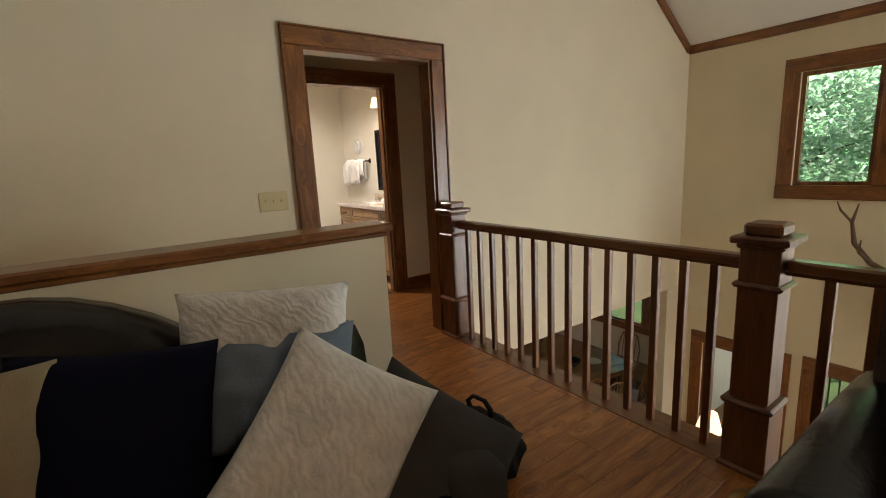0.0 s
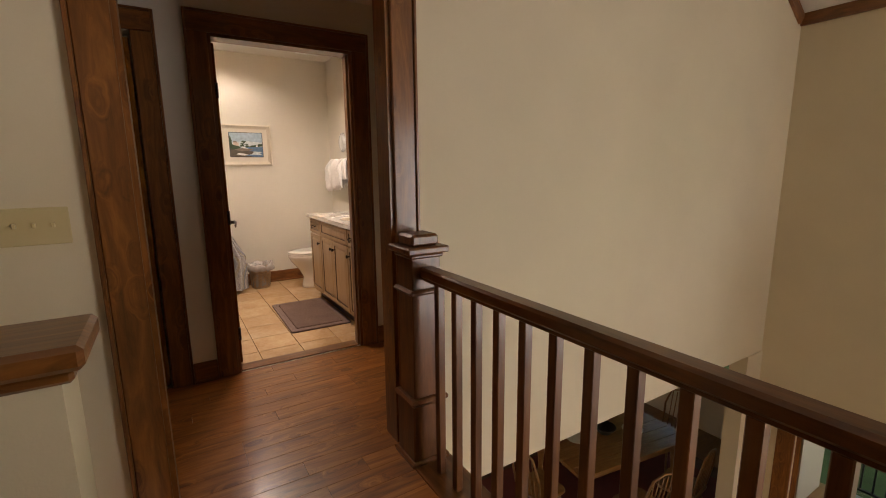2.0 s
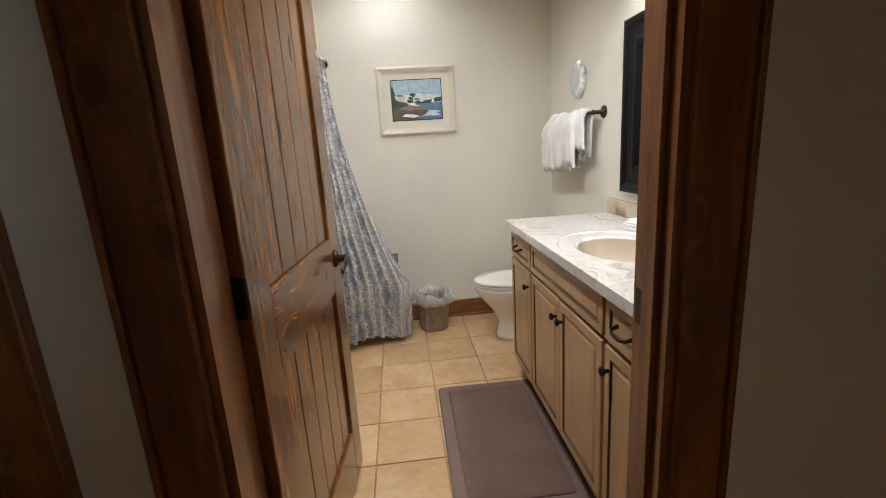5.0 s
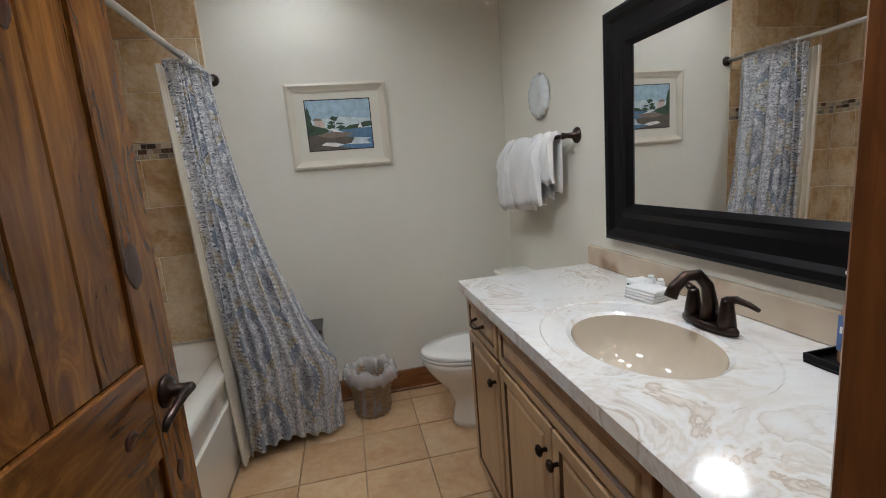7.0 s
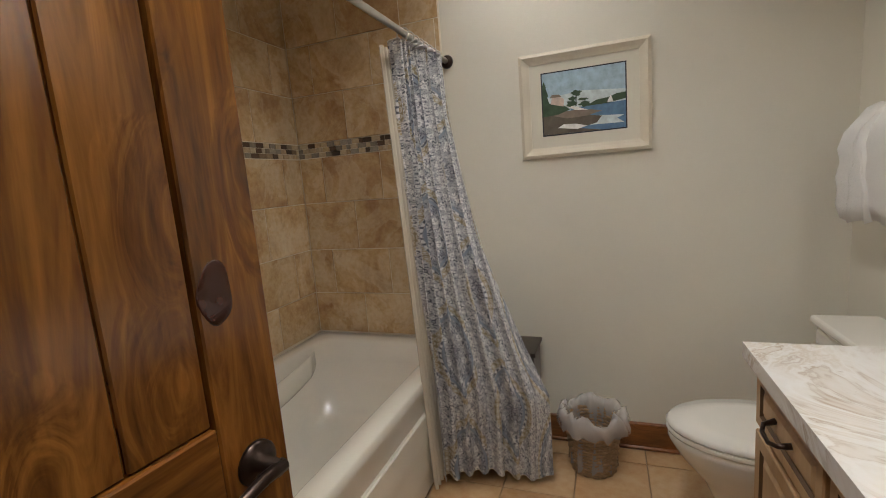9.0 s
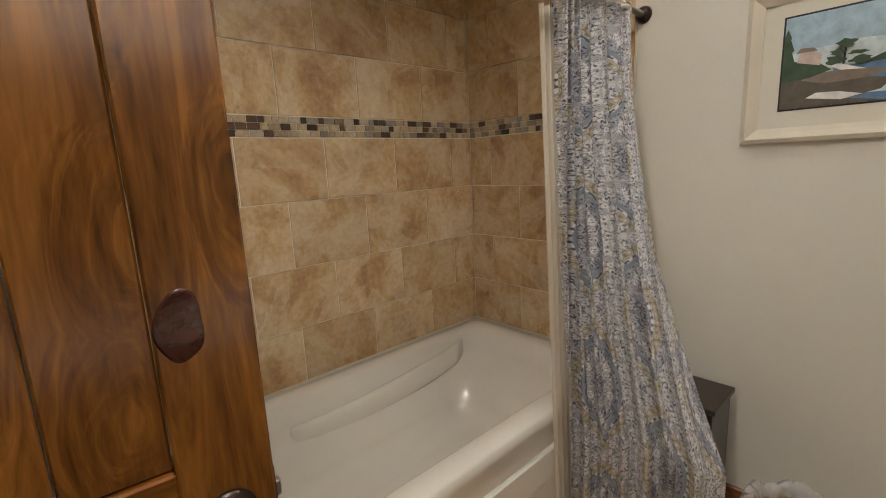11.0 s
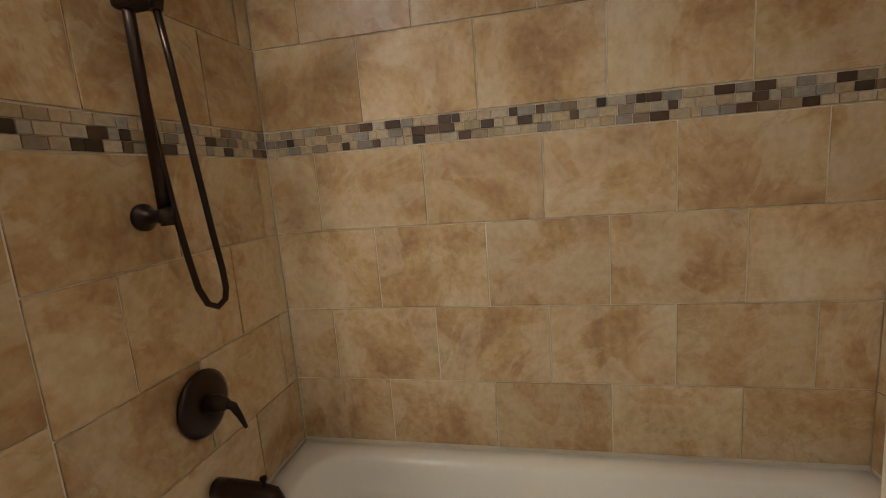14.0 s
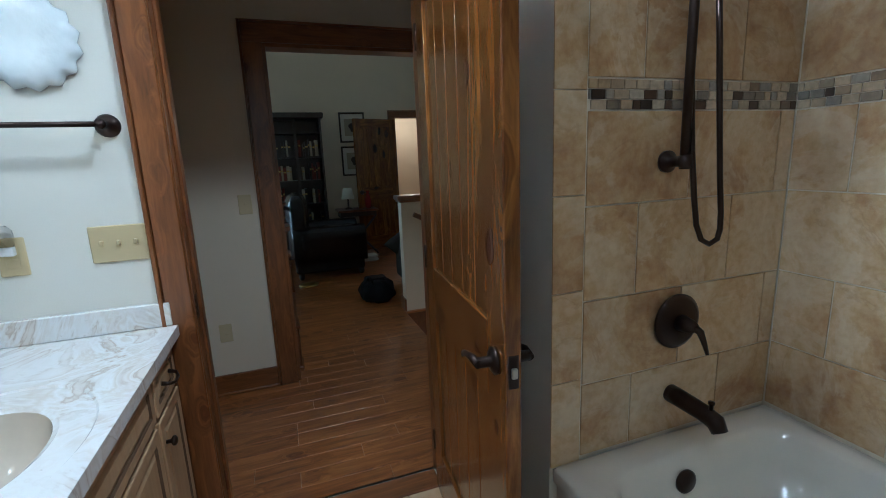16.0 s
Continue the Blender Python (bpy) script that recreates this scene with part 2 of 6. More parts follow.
def tile_mat(name, stops, rough, scale, vein=0.0):
    """Stone-look ceramic: clouds, crisp-edged lighter drifts, thin veins and specks, toned tile by tile."""
    mat, b = base_mat(name, rough)
    v = coords(mat)
    cloud = noise_tex(mat, v, scale, 9, 0.62, 0.5)
    drift = noise_tex(mat, v, scale * 0.7, 7, 0.62, 0.9)
    speck = noise_tex(mat, v, scale * 9, 4)
    col = ramp(mat, cloud, stops)
    if vein:
        edge = ramp(mat, drift, [(0.50, (0, 0, 0)), (0.535, (1, 1, 1)), (0.64, (0.25, 0.25, 0.25))])
        col = mixc(mat, maths(mat, "MULTIPLY", edge, 0.45 * vein), col, scaled(stops[-1][1], 1.03))
        line = ramp(mat, drift, [(0.405, (0, 0, 0)), (0.42, (1, 1, 1)), (0.45, (0, 0, 0))])
        col = mixc(mat, maths(mat, "MULTIPLY", line, 0.40 * vein), col, stops[0][1])
    col = mixc(mat, 0.2, col, ramp(mat, speck, [(0.35, stops[0][1]), (0.6, stops[-1][1])]))
    oi = mat.node_tree.nodes.new("ShaderNodeObjectInfo")
    tone = ramp(mat, oi.outputs["Random"], [(0.0, (0.84, 0.81, 0.78)), (1.0, (1.0, 1.0, 1.0))])
    link(mat, mixc(mat, 1.0, col, tone, "MULTIPLY"), b.inputs["Base Color"])
    add_bump(mat, b, speck, 0.08, 0.003)
    return mat


for dull in (NAVY, CHARC, BLACKC, BLACKFR):
    dull.node_tree.nodes["Principled BSDF"].inputs["Specular IOR Level"].default_value = 0.12
LEATHER.node_tree.nodes["Principled BSDF"].inputs["Specular IOR Level"].default_value = 0.4
_fb = FUR.node_tree.nodes["Principled BSDF"]
_fw = node(FUR, "ShaderNodeTexWave", Scale=17.0, Distortion=11.0, Detail=5.0)
_fw.bands_direction = "DIAGONAL"
link(FUR, coords(FUR), _fw.inputs["Vector"])
add_bump(FUR, _fb, _fw.outputs["Fac"], 0.22, 0.010)
WTILE = tile_mat("travertine_look_tile", [(0.34, (0.38, 0.21, 0.085)), (0.44, (0.53, 0.335, 0.15)), (0.52, (0.63, 0.44, 0.22)), (0.60, (0.70, 0.54, 0.33)), (0.70, (0.74, 0.63, 0.45))], 0.32, 5.0, 1.0)
FTILE = tile_mat("beige_floor_tile", [(0.3, (0.52, 0.30, 0.14)), (0.5, (0.64, 0.42, 0.22)), (0.72, (0.72, 0.54, 0.34))], 0.26, 3.5, 0.4)

MOSAIC, mb = base_mat("slate_mosaic", 0.35)
_oi = MOSAIC.node_tree.nodes.new("ShaderNodeObjectInfo")
_c = ramp(MOSAIC, _oi.outputs["Random"], [(0.0, (0.045, 0.030, 0.020)), (0.16, (0.12, 0.065, 0.035)), (0.24, (0.50, 0.38, 0.24)), (0.52, (0.64, 0.53, 0.37)), (0.66, (0.36, 0.33, 0.28)), (0.82, (0.22, 0.19, 0.15)), (0.9, (0.56, 0.42, 0.24)), (1.0, (0.62, 0.50, 0.33))])
_n = noise_tex(MOSAIC, coords(MOSAIC), 60, 4)
link(MOSAIC, mixc(MOSAIC, 0.5, _c, ramp(MOSAIC, _n, [(0.35, (0.5, 0.5, 0.5)), (0.65, (1, 1, 1))]), "MULTIPLY"), mb.inputs["Base Color"])

MARBLE, mb = base_mat("cultured_marble", 0.12)
_v = coords(MARBLE, (1, 1, 1), False)
_a = noise_tex(MARBLE, _v, 2.1, 5, 0.55, 4.5)
_b = noise_tex(MARBLE, _v, 1.7, 6, 0.6, 2.0)
_d = noise_tex(MARBLE, _v, 26, 4, 0.6, 1.0)
_col = ramp(MARBLE, _a, [(0.28, (0.80, 0.79, 0.77)), (0.40, (0.70, 0.64, 0.57)), (0.435, (0.52, 0.44, 0.36)), (0.45, (0.72, 0.68, 0.62)), (0.50, (0.82, 0.81, 0.79)), (0.56, (0.68, 0.62, 0.54)), (0.60, (0.78, 0.75, 0.71)), (0.66, (0.60, 0.53, 0.46)), (0.70, (0.80, 0.78, 0.75))])
_col = mixc(MARBLE, ramp(MARBLE, _b, [(0.42, (0, 0, 0)), (0.60, (0.85, 0.85, 0.85))]), _col, (0.80, 0.79, 0.77))
_col = mixc(MARBLE, ramp(MARBLE, _d, [(0.66, (0, 0, 0)), (0.74, (0.5, 0.5, 0.5))]), _col, (0.42, 0.36, 0.31))
link(MARBLE, _col, mb.inputs["Base Color"])
mb.inputs["Coat Weight"].default_value = 0.5
SPLASH, mb = base_mat("tan_marble_splash", 0.14)
_v = coords(SPLASH, (1, 1, 1), False)
_w = node(SPLASH, "ShaderNodeTexWave", Scale=3.0, Distortion=10.0, Detail=3.0)
link(SPLASH, _v, _w.inputs["Vector"])
link(SPLASH, ramp(SPLASH, _w.outputs["Fac"], [(0.0, (0.30, 0.21, 0.14)), (0.25, (0.50, 0.38, 0.27)), (1.0, (0.60, 0.50, 0.38))]), mb.inputs["Base Color"])

MIRROR, mb = base_mat("mirror_silver", 0.01, 1.0)
mb.inputs["Base Color"].default_value = (0.93, 0.93, 0.92, 1)
GLASS, mb = base_mat("window_glass", 0.0)
mb.inputs["Transmission Weight"].default_value, mb.inputs["IOR"].default_value = 1.0, 1.08
GLOW, mb = base_mat("lit_lens", 0.5)
mb.inputs["Emission Color"].default_value, mb.inputs["Emission Strength"].default_value = (1.0, 0.86, 0.68, 1), 8.0
SHADE, mb = base_mat("lit_lampshade", 0.8)
mb.inputs["Base Color"].default_value = (0.7, 0.55, 0.36, 1)
mb.inputs["Emission Color"].default_value, mb.inputs["Emission Strength"].default_value = (1.0, 0.70, 0.40, 1), 1.0


def film_mat(name, colour, clear, rough):
    """Thin clear plastic: mostly see-through, with gloss and a little haze."""
    mat, b = base_mat(name, rough)
    b.inputs["Base Color"].default_value = (*colour, 1)
    see = mat.node_tree.nodes.new("ShaderNodeBsdfTransparent")
    mx = mat.node_tree.nodes.new("ShaderNodeMixShader")
    mx.inputs[0].default_value = clear
    link(mat, b.outputs[0], mx.inputs[1])
    link(mat, see.outputs[0], mx.inputs[2])
    link(mat, mx.outputs[0], mat.node_tree.nodes["Material Output"].inputs["Surface"])
    return mat


BAG = film_mat("clear_bin_bag", (0.85, 0.82, 0.82), 0.68, 0.2)
LINER = film_mat("clear_vinyl_liner", (0.80, 0.74, 0.62), 0.45, 0.15)
ORANGE, mb = base_mat("orange_soap", 0.1)
mb.inputs["Base Color"].default_value = (0.75, 0.42, 0.22, 1)
mb.inputs["Transmission Weight"].default_value = 0.4

CURTAIN, mb = base_mat("paisley_cotton", 0.9)
_v = coords(CURTAIN, (1, 1, 1), False, True)


def cm(op, a, b=None):
    return maths(CURTAIN, op, a, b)


# ogee medallions 0.34 m wide and 0.50 m high in half-drop rows, mirrored about their upright axis
_sp = CURTAIN.node_tree.nodes.new("ShaderNodeSeparateXYZ")
link(CURTAIN, _v, _sp.inputs[0])
_cx = cm("DIVIDE", _sp.outputs[0], 0.34)
_px = cm("ABSOLUTE", cm("SUBTRACT", cm("FRACT", _cx), 0.5))
_row = cm("MULTIPLY", cm("FLOOR", _cx), 0.5)
_py = cm("ABSOLUTE", cm("SUBTRACT", cm("FRACT", cm("ADD", cm("DIVIDE", _sp.outputs[1], 0.50), _row)), 0.5))
_og = cm("ADD", cm("MULTIPLY", _px, 2.1), cm("POWER", cm("MULTIPLY", _py, 2.05), 1.7))
_cb = CURTAIN.node_tree.nodes.new("ShaderNodeCombineXYZ")
link(CURTAIN, cm("MULTIPLY", _px, 0.34), _cb.inputs[0])
link(CURTAIN, cm("MULTIPLY", _py, 0.50), _cb.inputs[1])
_fine = node(CURTAIN, "ShaderNodeTexVoronoi", Scale=62.0)
_leaf = node(CURTAIN, "ShaderNodeTexNoise", Scale=46.0, Detail=3.0, Distortion=3.5)
_dots = node(CURTAIN, "ShaderNodeTexVoronoi", Scale=46.0, Randomness=0.25)
for _t in (_fine, _leaf, _dots):
    link(CURTAIN, _cb.outputs[0], _t.inputs["Vector"])
WHITEC, SLATE, INK, OCHRE = (0.74, 0.73, 0.71), (0.25, 0.285, 0.345), (0.10, 0.105, 0.13), (0.36, 0.27, 0.13)
_ink = ramp(CURTAIN, _leaf.outputs["Fac"], [(0.36, INK), (0.43, (0.30, 0.30, 0.33)), (0.455, WHITEC), (0.555, WHITEC), (0.58, (0.26, 0.26, 0.29)), (0.61, WHITEC)])
_speck = ramp(CURTAIN, _fine.outputs["Distance"], [(0.16, (0.35, 0.36, 0.42)), (0.28, (1, 1, 1)), (0.50, (1, 1, 1)), (0.62, (0.55, 0.55, 0.60))])
_ground = mixc(CURTAIN, 0.8, _ink, _speck, "MULTIPLY")
_inner = ramp(CURTAIN, _og, [(0.12, (0.62, 0.62, 0.66)), (0.26, (0.72, 0.72, 0.75)), (0.33, (1.15, 1.15, 1.15)), (0.42, (1.1, 1.1, 1.1)), (0.50, (0.60, 0.63, 0.70)), (0.61, (0.50, 0.54, 0.62)), (0.62, (1, 1, 1))])
_ground = mixc(CURTAIN, 0.85, _ground, _inner, "MULTIPLY")
_isband = ramp(CURTAIN, _og, [(0.60, (0, 0, 0)), (0.615, (1, 1, 1)), (0.675, (1, 1, 1)), (0.69, (0, 0, 0))])
_ground = mixc(CURTAIN, _isband, _ground, SLATE)
_isbead = ramp(CURTAIN, _og, [(0.69, (0, 0, 0)), (0.70, (1, 1, 1)), (0.735, (1, 1, 1)), (0.745, (0, 0, 0))])
_bead = ramp(CURTAIN, _dots.outputs["Distance"], [(0.30, (0.72, 0.71, 0.70)), (0.42, INK)])
_ground = mixc(CURTAIN, _isbead, _ground, _bead)
_isrim = ramp(CURTAIN, _og, [(0.755, (0, 0, 0)), (0.77, (1, 1, 1)), (0.92, (1, 1, 1)), (0.95, (0, 0, 0))])
_rim = ramp(CURTAIN, _dots.outputs["Distance"], [(0.20, (0.60, 0.58, 0.54)), (0.32, OCHRE), (0.44, (0.60, 0.58, 0.54)), (0.52, (0.30, 0.24, 0.15))])
_ground = mixc(CURTAIN, _isrim, _ground, _rim)
link(CURTAIN, _ground, mb.inputs["Base Color"])
_nz = noise_tex(CURTAIN, _v, 220, 2)
add_bump(CURTAIN, mb, _nz, 0.4, 0.002)

LEAF, mb = base_mat("tree_leaves", 0.6)
_oi = LEAF.node_tree.nodes.new("ShaderNodeNewGeometry")
link(LEAF, ramp(LEAF, _oi.outputs["Random Per Island"], [(0.0, (0.09, 0.18, 0.11)), (0.5, (0.20, 0.34, 0.23)), (1.0, (0.42, 0.56, 0.45))]), mb.inputs["Base Color"])
_tr = LEAF.node_tree.nodes.new("ShaderNodeBsdfTranslucent")
_tr.inputs["Color"].default_value = (0.50, 0.70, 0.46, 1)
_mx = LEAF.node_tree.nodes.new("ShaderNodeMixShader")
_mx.inputs[0].default_value = 0.45
link(LEAF, mb.outputs[0], _mx.inputs[1])
link(LEAF, _tr.outputs[0], _mx.inputs[2])
link(LEAF, _mx.outputs[0], LEAF.node_tree.nodes["Material Output"].inputs["Surface"])
BARK = surf("bark", (0.10, 0.075, 0.055), 0.9, 0.3, 6, 1.0, 30)
GRASS = surf("forest_floor", (0.06, 0.10, 0.035), 0.95, 0.5, 1.0, 1.0, 12)


# ---------- mesh helpers ----------
def box(lo, hi, bev=0.0, bm=None, seg=1):
    made = bmesh.new()
    m = Matrix.Translation([(a + b) / 2 for a, b in zip(lo, hi)]) @ Matrix.Diagonal([abs(b - a) for a, b in zip(lo, hi)] + [1])
    bmesh.ops.create_cube(made, size=1, matrix=m)
    if bev:
        bmesh.ops.bevel(made, geom=list(made.edges), offset=bev, segments=seg, profile=0.5, affect="EDGES")
    if bm is None:
        return made
    return merge(bm, made)


def merge(bm, extra):
    me = bpy.data.meshes.new("tmp")
    extra.to_mesh(me)
    extra.free()
    bm.from_mesh(me)
    bpy.data.meshes.remove(me)
    return bm


def smooth(bm, on=True):
    for f in bm.faces:
        f.smooth = on
    return bm


def rings(loops, cap0=True, cap1=True, closed=False, bm=None):
    """Skin a list of equal closed loops of points."""
    bm = bm or bmesh.new()
    vs = [[bm.verts.new(p) for p in loop] for loop in loops]
    n = len(vs[0])
    pairs = list(zip(vs, vs[1:])) + ([(vs[-1], vs[0])] if closed else [])
    for a, b in pairs:
        for i in range(n):
            bm.faces.new((a[i], a[(i + 1) % n], b[(i + 1) % n], b[i])).smooth = True
    if cap0 and not closed:
        bm.faces.new(list(reversed(vs[0])))
    if cap1 and not closed:
        bm.faces.new(vs[-1])
    bmesh.ops.recalc_face_normals(bm, faces=bm.faces)
    return bm


def lathe(profile, seg=24, at=(0, 0, 0), sx=1.0, sy=1.0, bm=None):
    loops = [[(at[0] + r * sx * math.cos(2 * math.pi * i / seg), at[1] + r * sy * math.sin(2 * math.pi * i / seg), at[2] + z) for i in range(seg)] for r, z in profile]
    return rings(loops, bm=bm)


def tube(points, radius, seg=10, bm=None):
    pts = [Vector(p) for p in points]
    radii = radius if isinstance(radius, (list, tuple)) else [radius] * len(pts)
    loops, ref = [], None
    for i, p in enumerate(pts):
        d = (pts[min(i + 1, len(pts) - 1)] - pts[max(i - 1, 0)]).normalized()
        if ref is None:
            ref = d.orthogonal().normalized()
        ref = (ref - d * ref.dot(d)).normalized()
        side = d.cross(ref)
        loops.append([p + radii[i] * (ref * math.cos(2 * math.pi * k / seg) + side * math.sin(2 * math.pi * k / seg)) for k in range(seg)])
    return rings(loops, bm=bm)


def thing(name, m, label, category, group="", kind=""):
    ob = tagged(new(name), label, category, group, kind)
    ob.matrix_world = m if isinstance(m, Matrix) else Matrix.Translation(m)
    return ob


def part(name, bm, material, parent=None, label="", m=None):
    me = bpy.data.meshes.new(name)
    bm.to_mesh(me)
    bm.free()
    me.materials.append(material)
    ob = new(name, me)
    ob.parent = parent
    if m is not None:
        ob.matrix_basis = m
    return tagged(ob, label)


def setting(name, bm, material, label, category):
    return tagged(part(name, bm, material), label, category, kind="structure")


def wall(axis, lo, hi, holes=()):
    """A wall between corners lo and hi, along axis 0 or 1, with openings (a0, a1, z0, z1)."""
    bm = bmesh.new()
    cuts_a = sorted({lo[axis], hi[axis], *[h[0] for h in holes], *[h[1] for h in holes]})
    cuts_z = sorted({lo[2], hi[2], *[h[2] for h in holes], *[h[3] for h in holes]})
    for a0, a1 in zip(cuts_a, cuts_a[1:]):
        z = None
        for z0, z1 in [*zip(cuts_z, cuts_z[1:]), (None, None)]:
            solid = z0 is not None and not any(h[0] <= (a0 + a1) / 2 <= h[1] and h[2] <= (z0 + z1) / 2 <= h[3] for h in holes)
            if solid and z is None:
                z = z0
            if not solid and z is not None:
                p, q = list(lo), list(hi)
                p[axis], q[axis], p[2], q[2] = a0, a1, z, z0 if z0 is not None else hi[2]
                box(p, q, 0, bm)
                z = None
    return bm


# ---------- large structure ----------
Y1, Y1B = 2.93, 3.05          # wall between loft and passage
Y2, Y2B = 4.20, 4.32          # wall between passage and bathroom
XL, XR, YF = 0.51, 3.005, 6.716   # bathroom's tub wall, mirror wall, far wall
BZ = 2.62                     # bathroom ceiling
EAVE, SLOPE, RIDGE = 2.56, 0.65, 1.8

setting("wall_loft", wall(0, (-2.2, Y1, -0.40), (6.02, Y1B, 5.6), [(1.11, 2.07, -0.03, 2.09)]), WALL, "cream painted plaster wall with a cased opening", "wall")
setting("wall_window", wall(1, (5.88, -4.2, -2.85), (6.02, Y1, 2.75), [(-0.30, 1.80, 0.93, 2.07), (1.78, 2.58, -2.75, -1.08), (-0.95, 1.40, -2.75, -1.06), (-3.7, -1.5, -1.6, 2.1)]), WALL, "cream great room wall with windows and patio doors", "wall")
setting("wall_corner_column", box((5.60, Y1 - 0.01, -2.75), (6.02, Y1B + 0.02, -0.402)), WALL, "cream column under the great room wall", "column")
setting("wall_west", box((-2.32, -1.52, -2.85), (-2.2, Y1, 4.2)), WALL, "plain cream loft wall", "wall")
setting("wall_back", wall(0, (-2.2, -1.52, -0.3), (2.2, -1.4, 5.4), [(-0.58, 0.20, 0.0, 2.09)]), WALL, "cream loft wall with an open doorway", "wall")
setting("wall_back_room", box((-1.6, -3.1, -0.1), (1.6, -3.0, 2.6)), WALL, "cream wall of the lit back room", "wall")
setting("wall_back_room_side", box((-1.7, -3.0, -0.1), (-1.6, -1.52, 2.6)), WALL, "cream side wall of the back room", "wall")
setting("wall_back_room_end", box((1.6, -3.0, -0.1), (1.7, -1.52, 2.6)), WALL, "cream side wall of the back room", "wall")
setting("ceiling_back_room", box((-1.7, -3.1, 2.6), (1.7, -1.53, 2.7)), CEIL, "white ceiling of the back room", "ceiling")
setting("floor_back_room", box((-1.7, -3.1, -0.2), (1.7, -1.41, -0.003)), PLANK, "oak floor of the back room", "floor")
setting("wall_south", box((2.2, -4.32, -2.85), (6.02, -4.2, 5.4)), WALL, "plain cream great room wall", "wall")
setting("wall_south_side", box((2.08, -4.2, -2.85), (2.2, -1.53, 5.4)), WALL, "plain cream great room wall", "wall")
setting("wall_under_loft", box((2.08, -1.52, -2.85), (2.18, 5.0, -0.41)), WALL, "plain cream wall under the loft", "wall")

bm = rings([[(6.1, y, EAVE - 0.14), (6.1, y, EAVE + 0.03), (RIDGE, y, EAVE + 0.2 + SLOPE * (5.88 - RIDGE)), (-2.4, y, 2.6), (-2.4, y, 2.45), (RIDGE, y, EAVE + SLOPE * (5.88 - RIDGE)), (5.88, y, EAVE)] for y in (-4.3, Y1 - 0.001)])
setting("ceiling_great_room", smooth(bm, False), CEIL, "white vaulted great room ceiling", "ceiling")
setting("trim_eave", box((5.855, -4.2, EAVE - 0.085), (5.88, Y1, EAVE + 0.012), 0.004), TRIM["y"], "stained wood trim under the vaulted ceiling", "trim")
L = math.hypot(1, SLOPE)
bm = box((0, -0.025, -0.095), (4.6, 0, 0.0), 0.004)
ob = setting("trim_rake", bm, TRIM["x"], "stained wood trim along the sloping ceiling", "trim")
ob.matrix_world = Matrix.Translation((5.87, Y1 - 0.001, EAVE)) @ Matrix(((-1 / L, 0, SLOPE / L, 0), (0, 1, 0, 0), (SLOPE / L, 0, 1 / L, 0), (0, 0, 0, 1)))

setting("floor_loft_slab", box((-2.2, -1.4, -0.32), (2.2, 2.02, -0.018)), RAILW, "loft floor edge and underside", "floor")
setting("floor_landing_slab", box((1.06, 2.021, -0.32), (2.2, Y1 - 0.001, -0.018)), RAILW, "loft landing floor edge", "floor")
setting("floor_passage_slab", box((-1.0, Y1 + 0.006, -0.392), (8.0, Y2B - 0.001, -0.018)), CEIL, "passage floor slab", "floor")
setting("floor_bath_slab", box((-1.0, Y2B, -0.398), (8.0, 7.4, -0.012)), FGROUT, "grouted bed of the bathroom floor", "floor")
setting("floor_lower", box((-2.3, -4.3, -2.95), (8.1, 7.5, -2.75)), PINE, "brown wooden lower floor", "floor")

# passage
setting("wall_passage", wall(0, (-0.6, Y2, -0.01), (3.6, Y2B, BZ), [(1.497, 2.378, 0.0, 2.13), (0.36, 1.12, 0.0, 2.09)]), BATHWALL, "pale painted wall with the bathroom doorway", "wall")
setting("wall_passage_west", box((-0.72, Y1B, -0.01), (-0.6, Y2B, BZ)), WALL, "pale passage end wall", "wall")
setting("wall_passage_east", box((3.6, Y1B, -0.01), (3.72, Y2B, BZ)), WALL, "pale passage end wall", "wall")
setting("ceiling_passage", box((-0.72, Y1B, 2.45), (3.72, Y2, 2.55)), CEIL, "white passage ceiling", "ceiling")

# bathroom
setting("wall_bath_far", box((XL - 0.12, YF, -0.01), (XR + 0.12, YF + 0.12, BZ)), BATHWALL, "pale cream bathroom wall", "wall")
setting("wall_bath_mirror", box((XR, Y2B, -0.01), (XR + 0.12, YF, BZ)), BATHWALL, "pale cream bathroom wall behind the vanity", "wall")
setting("wall_tub_side", box((XL - 0.12, 4.965, -0.01), (XL, YF, BZ)), GROUT, "grouted wall behind the tub tiles", "wall")
setting("wall_tub_end", box((XL - 0.12, Y2B, -0.01), (1.39, 4.965, BZ)), BATHWALL, "pale wall block at the tub's tap end", "wall")
setting("ceiling_bath", box((XL - 0.12, Y2B, BZ), (XR + 0.12, YF + 0.12, BZ + 0.1)), CEIL, "white bathroom ceiling", "ceiling")


def casing(name, x0, x1, top, y, out, w=0.105, label="stained knotty wood door casing"):
    """A flat casing round an opening, on the wall's face at y, standing out by out (signed)."""
    ob = tagged(new(name), label, "door casing", kind="structure")
    part("jamb_casing", box((x0 - w, y, 0), (x0, y + out, top), 0.004), TRIM["z"], ob)
    part("jamb_casing", box((x1, y, 0), (x1 + w, y + out, top), 0.004), TRIM["z"], ob)
    part("head_casing", box((x0 - w, y, top + 0.0005), (x1 + w, y + out * 1.1, top + w), 0.004), TRIM["x"], ob)
    part("back_band", box((x0 - w - 0.014, y, 0), (x0 - w - 0.0005, y + out * 1.5, top + w + 0.013), 0.003), TRIM["z"], ob)
    part("back_band", box((x1 + w + 0.0005, y, 0), (x1 + w + 0.014, y + out * 1.5, top + w + 0.013), 0.003), TRIM["z"], ob)
    part("back_band", box((x0 - w, y, top + w + 0.0005), (x1 + w, y + out * 1.5, top + w + 0.013), 0.003), TRIM["x"], ob)
    return ob


